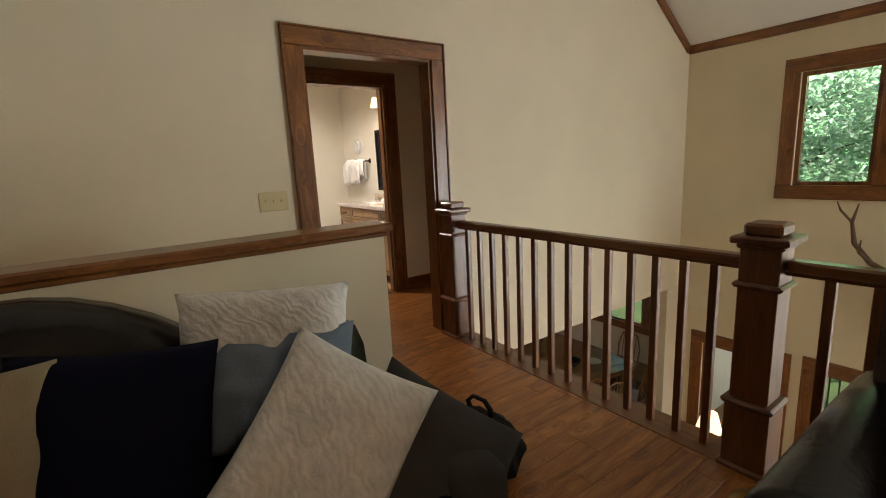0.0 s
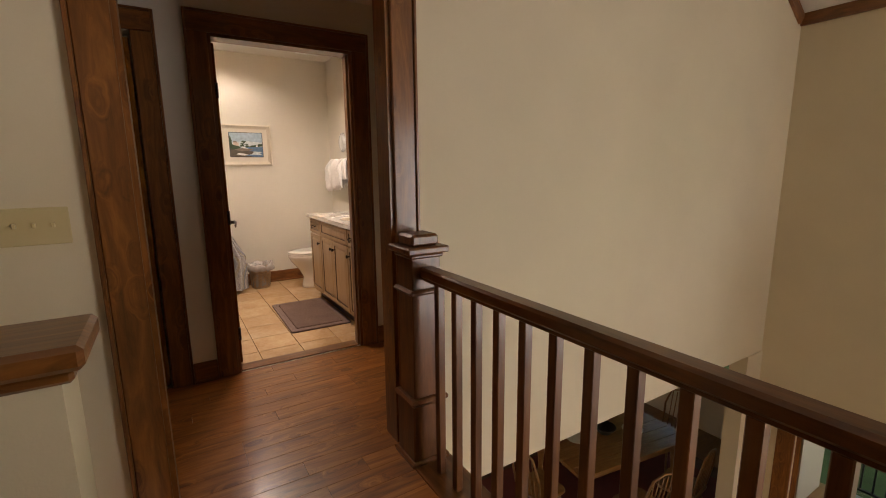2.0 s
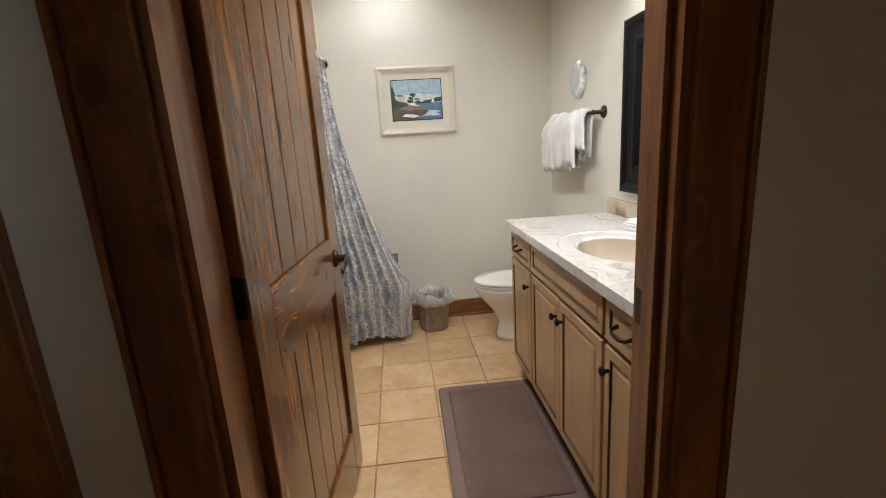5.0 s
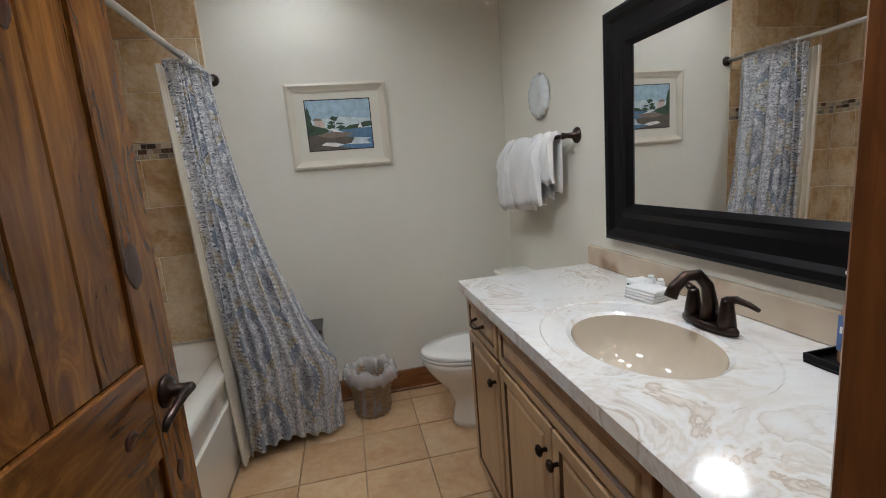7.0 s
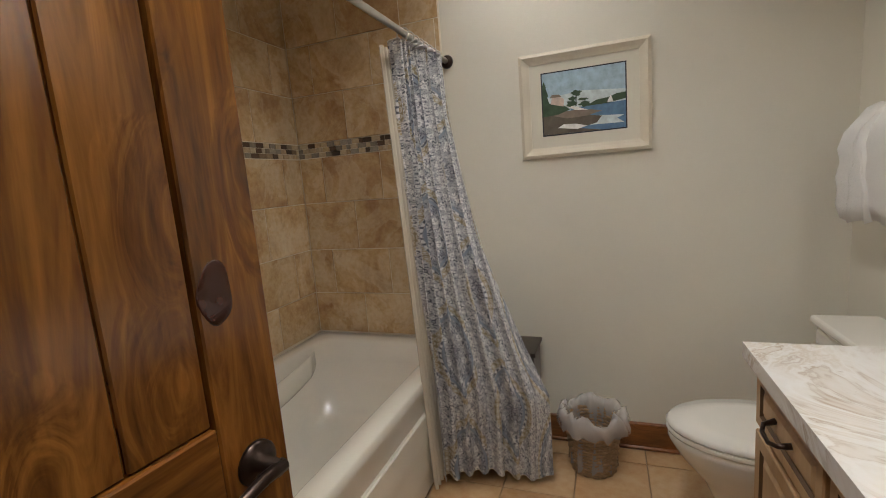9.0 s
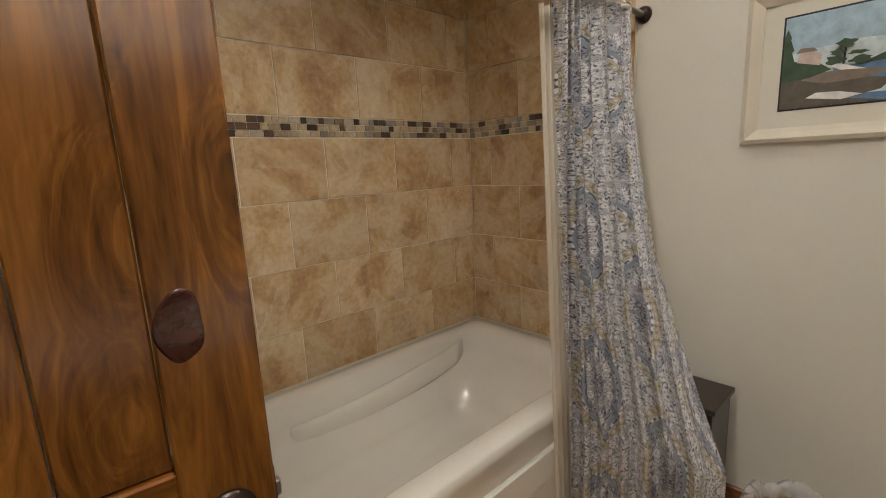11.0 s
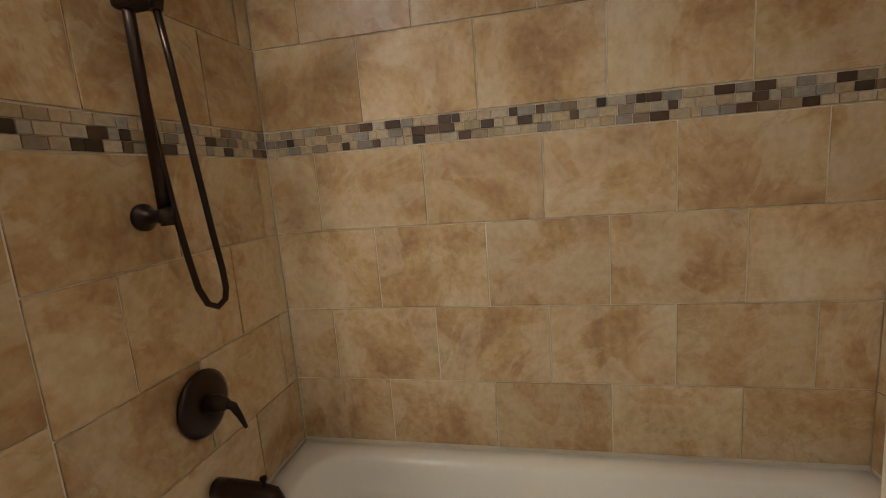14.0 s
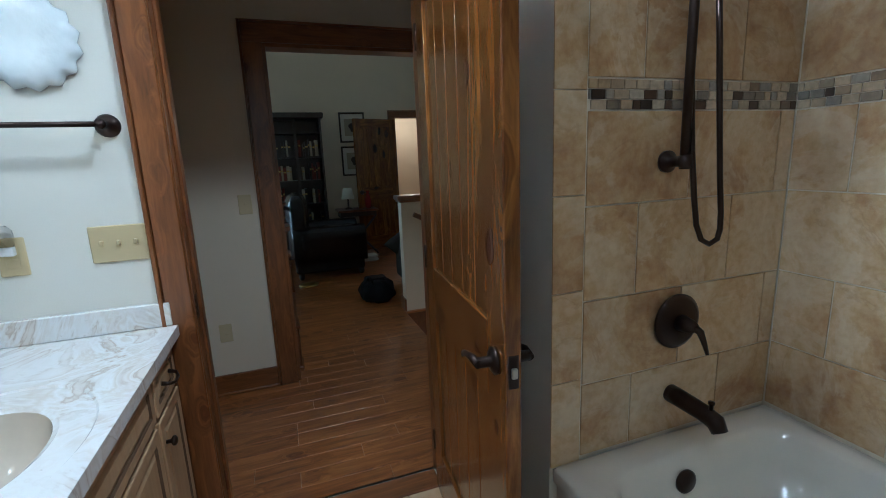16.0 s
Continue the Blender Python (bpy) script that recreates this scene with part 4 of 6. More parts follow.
# toiletries
cloth = thing("folded_washcloth", pose(2.885, 5.245, 0.8953, 0, 0, 12), "small folded white washcloth on the vanity top", "washcloth")
bm = bmesh.new()
for i in range(4):
    box((-0.045 + 0.002 * i, -0.055, 0.009 * i), (0.045 - 0.002 * i, 0.055, 0.009 * i + 0.0088), 0.004, bm, 2)
part("cloth", smooth(bm), TOWEL, cloth)
for i, (x, y, w, h) in enumerate(((2.935, 5.36, 0.032, 0.028), (2.955, 5.325, 0.022, 0.045), (2.958, 5.285, 0.022, 0.042))):
    o = thing("toiletry_box" if i == 0 else "toiletry_bottle", (x, y, 0.8953), "small white guest toiletry on the vanity top", "toiletry", "guest toiletries")
    if i == 0:
        part("carton", box((-w, -w * 0.8, 0), (w, w * 0.8, h), 0.002), WHITEP, o)
        part("printed_band", box((-w - 0.0006, -w * 0.5, h * 0.35), (-w - 0.0001, w * 0.5, h * 0.55)), CHARC, o)
    else:
        part("bottle", lathe([(w * 0.6, 0), (w * 0.65, 0.003), (w * 0.65, h * 0.75), (w * 0.4, h * 0.82)], 14), WHITEP, o)
        part("cap", lathe([(w * 0.45, h * 0.82), (w * 0.45, h), (0, h)], 14), WHITEP, o)
tray = thing("soap_tray", (2.925, 4.675, 0.8953), "small black rectangular tray on the vanity top", "tray")
part("tray_base", box((-0.055, -0.085, 0), (0.055, 0.085, 0.006), 0.002), BLACKFR, tray)
for lo, hi in (((-0.055, -0.085, 0.0062), (-0.050, 0.085, 0.02)), ((0.05, -0.085, 0.0062), (0.055, 0.085, 0.02)), ((-0.0498, -0.085, 0.0062), (0.0498, -0.08, 0.02)), ((-0.0498, 0.08, 0.0062), (0.0498, 0.085, 0.02))):
    part("tray_edge", box(lo, hi, 0.001), BLACKFR, tray)
soap = thing("soap_bottle", (2.925, 4.70, 0.9017), "clear pump bottle of orange liquid soap with a printed label", "soap dispenser")
part("bottle", lathe([(0.03, 0), (0.033, 0.005), (0.034, 0.05), (0.031, 0.10), (0.026, 0.125), (0.014, 0.137), (0.013, 0.145)], 20, sx=0.75), ORANGE, soap)
part("label_panel", box((-0.0275, -0.02, 0.03), (-0.0262, 0.02, 0.10), 0.0005), surf("blue_label", (0.10, 0.16, 0.36), 0.4), soap, "blue and white label")
part("label_bar", box((-0.0282, -0.015, 0.065), (-0.0276, 0.015, 0.078)), WHITEP, soap)
part("collar", lathe([(0.016, 0.145), (0.016, 0.162), (0, 0.162)], 16), WHITEP, soap)
part("pump", tube([(0, 0, 0.16), (0, 0, 0.185), (-0.012, 0, 0.19), (-0.04, 0, 0.186)], [0.006, 0.009, 0.008, 0.005], 10), WHITEP, soap)

# mirror
mir = thing("wall_mirror", (XR, 5.0, 1.025), "large mirror in a wide black moulded frame", "mirror")
MH, MW, FW = 0.795, 1.22, 0.135
prof = [(0.0, 0.0), (0.0, 0.030), (0.012, 0.036), (0.030, 0.034), (0.045, 0.022), (0.085, 0.020), (0.105, 0.028), (0.120, 0.026), (FW, 0.010), (FW, 0.0)]


def frame_sides(prof, w, h, x_out=-1):
    """Four mitred moulding lengths round a rectangle w by h in the local yz plane; returns bmeshes."""
    out = []
    c = [(-w / 2, 0, 1, 1), (w / 2, 0, -1, 1), (w / 2, h, -1, -1), (-w / 2, h, 1, -1)]
    for i in range(4):
        a, b = c[i], c[(i + 1) % 4]
        out.append(smooth(rings([[(x_out * d, p[0] + p[2] * q, p[1] + p[3] * q) for q, d in prof] for p in (a, b)]), False))
    return out


for bm in frame_sides(prof, MW, MH):
    part("frame_side", bm, BLACKFR, mir)
part("mirror_glass", box((-0.008, -MW / 2 + FW - 0.004, FW - 0.004), (-0.002, MW / 2 - FW + 0.004, MH - FW + 0.004)), MIRROR, mir, "silvered mirror glass")

# vanity light above the mirror
vl = thing("vanity_light", (XR, 5.02, 2.10), "bronze three-light fixture with frosted shades above the mirror", "wall light")
part("back_plate", box((-0.025, -0.40, 0.06), (0, 0.40, 0.13), 0.006), BRONZE, vl)
for s in (-0.30, 0, 0.30):
    part("arm", tube([(-0.02, s, 0.095), (-0.10, s, 0.10), (-0.145, s, 0.10)], 0.009), BRONZE, vl)
    bm = rings([[(-0.145 + r * math.cos(2 * math.pi * i / 20), s + r * math.sin(2 * math.pi * i / 20), z) for i in range(20)] for r, z in ((0.026, 0.10), (0.04, 0.07), (0.062, -0.02), (0.059, -0.02), (0.037, 0.068))], True, False)
    part("shade", bm, SHADE, vl, "frosted lit glass shade")


# picture
def picture(name, m, w, h, fw, mat_w, frame_mat, label):
    ob = thing(name, m, label, "picture")
    for bm in frame_sides([(0, 0), (0, 0.020), (fw * 0.3, 0.026), (fw * 0.7, 0.018), (fw, 0.014), (fw, 0)], w, h):
        part("frame_side", bm, frame_mat, ob)
    part("mat_board", box((-0.010, -w / 2 + fw - 0.002, fw - 0.002), (-0.004, w / 2 - fw + 0.002, h - fw + 0.002)), LINEN, ob, "cream mat board")
    return ob


pic = picture("framed_picture", pose(2.035, YF, 1.392, 0, 0, 90), 0.545, 0.455, 0.045, 0.05, CREAMF, "coastal watercolour in a pale cream frame and mat")
P = {k: surf("paint_" + k, c, 0.8, 0.25, 30, 0.1) for k, c in dict(sky=(0.40, 0.54, 0.64), haze=(0.60, 0.68, 0.70), sea=(0.12, 0.22, 0.36), land=(0.13, 0.11, 0.085), rock=(0.25, 0.20, 0.16), house=(0.62, 0.50, 0.44), tree=(0.06, 0.10, 0.06), line=(0.03, 0.03, 0.04), sail=(0.8, 0.8, 0.78)).items()}


def patch(name, pts, material, depth):
    """A thin painted shape on the picture sheet, in its own u, v from 0 to 1."""
    w, h, v0 = 0.345, 0.265, 0.100
    bm = rings([[(-d, (0.5 - u) * w, v0 + v * h) for u, v in pts] for d in (depth - 0.0008, depth)])
    part(name, smooth(bm, False), P[material], pic)


patch("picture_border", [(-0.015, -0.02), (1.015, -0.02), (1.015, 1.02), (-0.015, 1.02)], "line", 0.0109)
def blob(cu, cv, ru, rv, seed, n=18):
    return [(cu + ru * math.cos(a) * (1 + 0.3 * math.sin(5 * a + seed)), cv + rv * math.sin(a) * (1 + 0.25 * math.sin(4 * a + 2 * seed))) for a in [2 * math.pi * i / n for i in range(n)]]


patch("painted_sky", [(0, 0), (1, 0), (1, 1), (0, 1)], "sky", 0.0118)
patch("painted_haze", [(0, 0.40), (1, 0.40), (1, 0.60), (0.5, 0.66), (0, 0.60)], "haze", 0.0122)
patch("painted_sea", [(0.35, 0.0), (1, 0.0), (1, 0.42), (0.35, 0.40)], "sea", 0.0127)
patch("painted_reflection", [(0.45, 0.10), (0.98, 0.08), (0.9, 0.16), (0.98, 0.20), (0.7, 0.23), (0.5, 0.20)], "haze", 0.0131)
patch("painted_shore", [(0, 0), (0.72, 0.0), (0.45, 0.06), (0.66, 0.12), (0.72, 0.22), (0.4, 0.3), (0, 0.42)], "land", 0.0136)
patch("painted_shallows", [(0.18, 0.10), (0.42, 0.05), (0.55, 0.09), (0.4, 0.14), (0.25, 0.15)], "sail", 0.0140)
patch("painted_rocks", [(0.14, 0.30), (0.30, 0.24), (0.55, 0.25), (0.72, 0.30), (0.60, 0.34), (0.40, 0.36), (0.2, 0.36)], "rock", 0.0145)
patch("painted_headland", [(0.52, 0.40), (0.66, 0.48), (0.8, 0.50), (0.9, 0.54), (1, 0.55), (1, 0.45), (0.8, 0.41)], "tree", 0.0141)
patch("painted_hedge", [(0, 0.30), (0.2, 0.32), (0.34, 0.38), (0.26, 0.46), (0.12, 0.50), (0, 0.56)], "tree", 0.0149)
patch("painted_spruce", [(0, 0.5), (0.085, 0.5), (0.06, 0.62), (0.075, 0.64), (0.045, 0.76), (0.05, 0.78), (0.02, 0.88), (0, 0.80)], "tree", 0.0153)
patch("painted_house", [(0.10, 0.50), (0.26, 0.44), (0.27, 0.56), (0.22, 0.60), (0.12, 0.60)], "house", 0.0153)
patch("painted_roof", [(0.09, 0.60), (0.24, 0.60), (0.21, 0.64), (0.12, 0.65)], "rock", 0.0157)
patch("painted_lawn", [(0.26, 0.46), (0.40, 0.36), (0.56, 0.34), (0.44, 0.40), (0.32, 0.45)], "sail", 0.0157)
for k, (cu, cv, ru, rv) in enumerate(((0.42, 0.63, 0.06, 0.045), (0.37, 0.55, 0.05, 0.03), (0.36, 0.47, 0.06, 0.05), (0.50, 0.52, 0.06, 0.02), (0.52, 0.44, 0.07, 0.04))):
    patch("painted_tree", blob(cu, cv, ru, rv, k), "tree", 0.0161 + 0.0002 * k)
patch("painted_trunk", [(0.405, 0.42), (0.42, 0.42), (0.425, 0.6), (0.412, 0.6)], "line", 0.0159)
patch("painted_sail", [(0.78, 0.42), (0.86, 0.42), (0.83, 0.53)], "sail", 0.0158)

# towel bars, towels, shell plates
def towel_bar(name, m, length, label):
    """A wall bar along local y, standing off towards -x."""
    ob = thing(name, m, label, "towel bar", "bronze towel bars")
    part("bar", tube([(-0.065, -length / 2 - 0.01, 0), (-0.065, length / 2 + 0.01, 0)], 0.008, 12), BRONZE, ob)
    for s in (-1, 1):
        part("rosette", lathe([(0, 0), (0.034, 0), (0.034, 0.006), (0.026, 0.014), (0.013, 0.022), (0.011, 0.05), (0.013, 0.06), (0.015, 0.07), (0, 0.076)], 20), BRONZE, ob, "", Matrix.Translation((0, s * length / 2, 0)) @ pose(0, 0, 0, 0, -90, 0))
    return ob


towel_bar("towel_bar", pose(XR, 6.17, 1.43), 0.62, "oil-rubbed bronze towel bar holding white towels")
towel_bar("towel_bar", pose(2.765, Y2B, 1.535, 0, 0, -90), 0.50, "oil-rubbed bronze towel bar on the wall by the door")


def hung_towel(name, y, w, front_len, back_len, label, puff=0.012):
    ob = thing(name, (XR - 0.065, y + 0.04, 1.43), label, "towel", "white towels on the bar")
    n = 12
    path = [(-0.022 - puff, -front_len)] + [(-0.030 - puff * (1 + 0.5 * math.sin(3.1 * k)), -front_len * (1 - k / 7)) for k in range(1, 7)] + [(-0.024, 0.012), (0, 0.026), (0.024, 0.012)] + [(0.022, -back_len * k / 6) for k in range(1, 7)]
    loops = []
    for j in range(n + 1):
        v = j / n - 0.5
        loops.append([(x * (1 + 0.15 * math.sin(9 * v + z * 12)) + 0.004 * math.sin(22 * v + 3), w * v * (1 + 0.06 * math.sin(z * 14)), z + 0.008 * math.sin(7 * v + x * 40)) for x, z in path] + [(x * 0.62, w * v * 0.98, z - 0.012 if z > -0.02 else z + 0.004) for x, z in reversed(path)])
    part("cloth", rings(loops), TOWEL, ob)


hung_towel("bath_towel", 6.19, 0.30, 0.33, 0.30, "thick folded white bath towel on a bronze bar", 0.030)
hung_towel("hand_towel", 6.02, 0.13, 0.30, 0.27, "folded white hand towel on a bronze bar", 0.045)
hung_towel("hand_towel", 6.36, 0.14, 0.34, 0.27, "folded white hand towel on a bronze bar", 0.050)
hung_towel("washcloth", 5.93, 0.12, 0.20, 0.24, "white washcloth on a bronze bar", 0.010)


def shell_plate(m, r):
    ob = thing("shell_plate", m, "scalloped pearly shell wall plate", "wall decoration", "shell plates")
    seg, loops = 60, []
    for q, d in ((1.0, 0.0), (1.0, 0.006), (0.92, 0.020), (0.75, 0.028), (0.45, 0.024), (0.12, 0.020)):
        loops.append([(-d - 0.004, r * q * (1 + 0.05 * q * math.cos(15 * a)) * math.cos(a), r * q * (1 + 0.05 * q * math.cos(15 * a)) * math.sin(a)) for a in [2 * math.pi * i / seg for i in range(seg)]])
    part("plate", rings(loops), SHELLM, ob)


shell_plate(pose(XR, 6.20, 1.645), 0.105)
shell_plate(pose(2.675, Y2B, 1.765, 0, 0, -90), 0.13)


def switch_plate(name, m, w, h, gangs, material, label, outlet=False):
    """Local x across, z up, standing off towards -y."""
    ob = thing(name, m, label, "outlet" if outlet else "light switch")
    part("plate", box((-w / 2, -0.006, -h / 2), (w / 2, 0, h / 2), 0.003), material, ob)
    for g in range(gangs):
        x = (g - (gangs - 1) / 2) * 0.046
        if outlet:
            for z in (-0.02, 0.02):
                part("socket", box((x - 0.016, -0.0075, z - 0.014), (x + 0.016, -0.0062, z + 0.014), 0.001), material, ob)
        else:
            part("toggle", box((x - 0.005, -0.016, -0.004), (x + 0.005, -0.0062, 0.012), 0.002), material, ob)
    return ob


switch_plate("light_switch", pose(0.846, Y1, 1.165), 0.175, 0.117, 3, PLATE, "ivory three-gang toggle switch plate")
switch_plate("light_switch", pose(2.54, Y2B, 1.18, 0, 0, 180), 0.155, 0.115, 3, PLATE, "ivory three-gang toggle switch plate above the vanity")
switch_plate("power_outlet", pose(2.81, Y2B, 1.165, 0, 0, 180), 0.072, 0.115, 1, PLATE, "ivory wall outlet with a night light plugged in", True)
switch_plate("light_switch", pose(2.26, Y1B, 1.18, 0, 0, 180), 0.075, 0.117, 1, PLATE, "ivory single switch in the passage")
switch_plate("power_outlet", pose(2.46, Y1B, 0.40, 0, 0, 180), 0.072, 0.115, 1, PLATE, "ivory wall outlet in the passage", True)
nl = thing("night_light", (2.81, Y2B + 0.009, 1.185), "small clear plug-in night light", "night light")
part("plug", box((-0.016, 0, -0.014), (0.016, 0.022, 0.014), 0.003), WHITEP, nl)
part("lens", lathe([(0.018, 0.014), (0.022, 0.03), (0.02, 0.06), (0.008, 0.075), (0, 0.076)], 14, (0, 0.014, 0)), GLASS, nl)

# recessed lights (the one at y 5.0 is unseen, added) and vent
for cx, cy in ((1.83, 6.25), (1.83, 5.0)):
    o = thing("recessed_light", (cx, cy, BZ), "lit round recessed ceiling light with white trim", "ceiling light", "recessed bath lights")
    part("trim_ring", rings([[(r * math.cos(2 * math.pi * i / 28), r * math.sin(2 * math.pi * i / 28), z) for i in range(28)] for r, z in ((0.095, -0.001), (0.092, -0.008), (0.072, -0.008), (0.070, -0.001))], closed=True), WHITEP, o)
    part("lens", lathe([(0, -0.005), (0.068, -0.005), (0.068, -0.002), (0, -0.002)], 24), GLOW, o, "glowing lens")
o = thing("ceiling_vent", (2.7, 6.28, BZ), "white square ceiling exhaust vent", "vent")
part("vent_frame", box((-0.13, -0.13, -0.012), (0.13, 0.13, -0.001), 0.004), WHITEP, o)
for i in range(8):
    part("slat", box((-0.11, -0.105 + 0.028 * i, -0.018), (0.11, -0.091 + 0.028 * i, -0.0125), 0.002), WHITEP, o)

# bathtub
tub = thing("bathtub", (0, 0, 0), "ivory acrylic alcove bathtub with a stepped apron", "bathtub")
TX0, TX1, TY0, TY1, TZ = XL + 0.012, 1.392, 4.978, YF - 0.012, 0.510


def rr(x0, x1, y0, y1, r, z, n=9):
    pts = []
    for cx, cy, a0 in ((x1 - r, y1 - r, 0), (x0 + r, y1 - r, 90), (x0 + r, y0 + r, 180), (x1 - r, y0 + r, 270)):
        for i in range(n):
            a = radians(a0 + 90 * i / (n - 1))
            pts.append((cx + r * math.cos(a), cy + r * math.sin(a), z))
    return pts


def bx(dx0, dx1, dy0, dy1, r, z):
    return rr(TX0 + dx0, TX1 - dx1, TY0 + dy0, TY1 - dy1, r, z)


part("shell", rings([bx(0, 0, 0, 0, 0.012, 0.47), bx(0, 0, 0, 0, 0.012, TZ - 0.008), bx(0.008, 0.008, 0.008, 0.008, 0.012, TZ), bx(0.070, 0.085, 0.085, 0.085, 0.10, TZ), bx(0.085, 0.100, 0.10, 0.105, 0.11, TZ - 0.012), bx(0.10, 0.115, 0.115, 0.14, 0.12, TZ - 0.10), bx(0.115, 0.13, 0.13, 0.20, 0.13, TZ - 0.17), bx(0.155, 0.165, 0.15, 0.24, 0.14, TZ - 0.185), bx(0.17, 0.18, 0.17, 0.30, 0.13, 0.20), bx(0.22, 0.23, 0.25, 0.40, 0.12, 0.12), bx(0.30, 0.30, 0.5, 0.6, 0.05, 0.11)], False, True), ACRYL, tub)
for z0, z1, d in ((0.0, 0.10, 0.006), (0.10, 0.24, 0.016), (0.24, 0.36, 0.024), (0.36, 0.4695, 0.012)):
    part("apron_panel", box((TX1 - 0.05, TY0, z0 + 0.001), (TX1 - 0.028 + d, TY1, z1 - 0.001), 0.005), ACRYL, tub)
for sx, x in ((1, TX0 + 0.105), (-1, TX1 - 0.12)):
    loops = []
    for k in range(13):
        q = k / 12
        w = 0.030 * math.sin(math.pi * q) ** 0.6 + 0.003
        yy, zz = TY0 + 0.55 + 0.95 * q, 0.345 + 0.075 * q * q
        loops.append([(x + sx * w * (0.5 + math.cos(a)), yy, zz + 0.06 * math.sin(a)) for a in [2 * math.pi * i / 12 for i in range(12)]])
    part("arm_rest", rings(loops), ACRYL, tub)
part("overflow_plate", lathe([(0, 0), (0.036, 0), (0.036, 0.008), (0.028, 0.014), (0, 0.016)], 20), BRONZE, tub, "dark bronze overflow cover", Matrix.Translation((1.005, TY0 + 0.116, 0.43)) @ pose(0, 0, 0, -85))

# shower fittings on the tap wall
TW = 4.985
valve = thing("shower_valve", (0.960, TW, 0.889), "round bronze shower valve with a lever", "shower valve")
part("escutcheon", lathe([(0, 0), (0.085, 0), (0.085, 0.006), (0.07, 0.014), (0.03, 0.018), (0, 0.018)], 32), BRONZE, valve, "", pose(0, 0, 0, -90))
part("stem", lathe([(0.026, 0.016), (0.022, 0.05), (0.013, 0.07), (0, 0.072)], 20), BRONZE, valve, "", pose(0, 0, 0, -90))
part("lever", tube([(0, 0.062, 0), (-0.012, 0.075, -0.012), (-0.022, 0.082, -0.045), (-0.026, 0.092, -0.078)], [0.012, 0.011, 0.008, 0.005], 10), BRONZE, valve)
spout = thing("tub_spout", (0.965, TW, 0.652), "bronze tub spout with diverter knob", "tub spout")
part("spout_body", tube([(0, 0, 0), (0, 0.04, 0), (-0.002, 0.12, -0.004), (-0.002, 0.158, -0.012), (-0.002, 0.172, -0.035)], [0.028, 0.028, 0.026, 0.026, 0.022], 16), BRONZE, spout)
part("diverter", lathe([(0.006, 0.0), (0.006, 0.015), (0.009, 0.017), (0.009, 0.024), (0, 0.025)], 12, (-0.002, 0.14, 0.018)), BRONZE, spout)
sb = thing("shower_slide_bar", (1.036, TW, 1.367), "bronze hand shower slide bar with hanging hose", "shower set")
part("bar", tube([(0, 0.06, -0.02), (0, 0.06, 0.72)], 0.012, 14), BRONZE, sb)
for z in (0.0, 0.66):
    part("bracket", lathe([(0, 0), (0.030, 0), (0.030, 0.010), (0.016, 0.016), (0.014, 0.050), (0.020, 0.056), (0.020, 0.076), (0, 0.078)], 20), BRONZE, sb, "", Matrix.Translation((0, 0, z)) @ pose(0, 0, 0, -90))
part("slider", box((-0.028, 0.035, 0.415), (0.022, 0.095, 0.475), 0.012, None, 3), BRONZE, sb)
part("hand_shower", tube([(-0.03, 0.10, 0.42), (-0.035, 0.115, 0.50), (-0.035, 0.135, 0.60), (-0.035, 0.17, 0.68)], [0.012, 0.013, 0.016, 0.03], 14), BRONZE, sb)
part("shower_head", lathe([(0, 0), (0.048, 0), (0.05, 0.012), (0.03, 0.03), (0, 0.034)], 24), BRONZE, sb, "", Matrix.Translation((-0.035, 0.20, 0.69)) @ pose(0, 0, 0, 130))
hose = [(-0.03, 0.10, 0.42), (-0.045, 0.10, 0.30), (-0.065, 0.10, 0.12), (-0.085, 0.10, -0.05), (-0.098, 0.10, -0.14), (-0.10, 0.10, -0.185), (-0.092, 0.10, -0.212), (-0.07, 0.095, -0.225), (-0.045, 0.09, -0.21), (-0.03, 0.085, -0.17), (-0.022, 0.08, -0.10), (-0.015, 0.07, 0.02), (-0.02, 0.05, 0.2), (-0.02, 0.03, 0.5), (-0.02, 0.0, 0.56)]
part("hose", tube(hose, 0.0075, 8), BRONZE, sb, "dark flexible hose")

# curtain rod, curtain and liner
rod = thing("curtain_rod", (1.42, 0, 1.885), "satin nickel shower curtain rod", "curtain rod")
part("rod", tube([(0, 4.99, 0), (0, YF - 0.012, 0)], 0.0125, 14), NICKEL, rod)
for y, s in ((4.967, -1), (YF - 0.0005, 1)):
    part("flange", lathe([(0, 0), (0.032, 0), (0.028, 0.01), (0.016, 0.022), (0, 0.024)], 20), BRONZE, rod, "", Matrix.Translation((0, y, 0)) @ pose(0, 0, 0, 90 * s))
cu = thing("shower_curtain", (0, 0, 0), "grey-blue paisley shower curtain gathered at the tub's end", "shower curtain")
NU, NV = 150, 60
bm = bmesh.new()
uvl = bm.loops.layers.uv.new("cloth")
grid = []
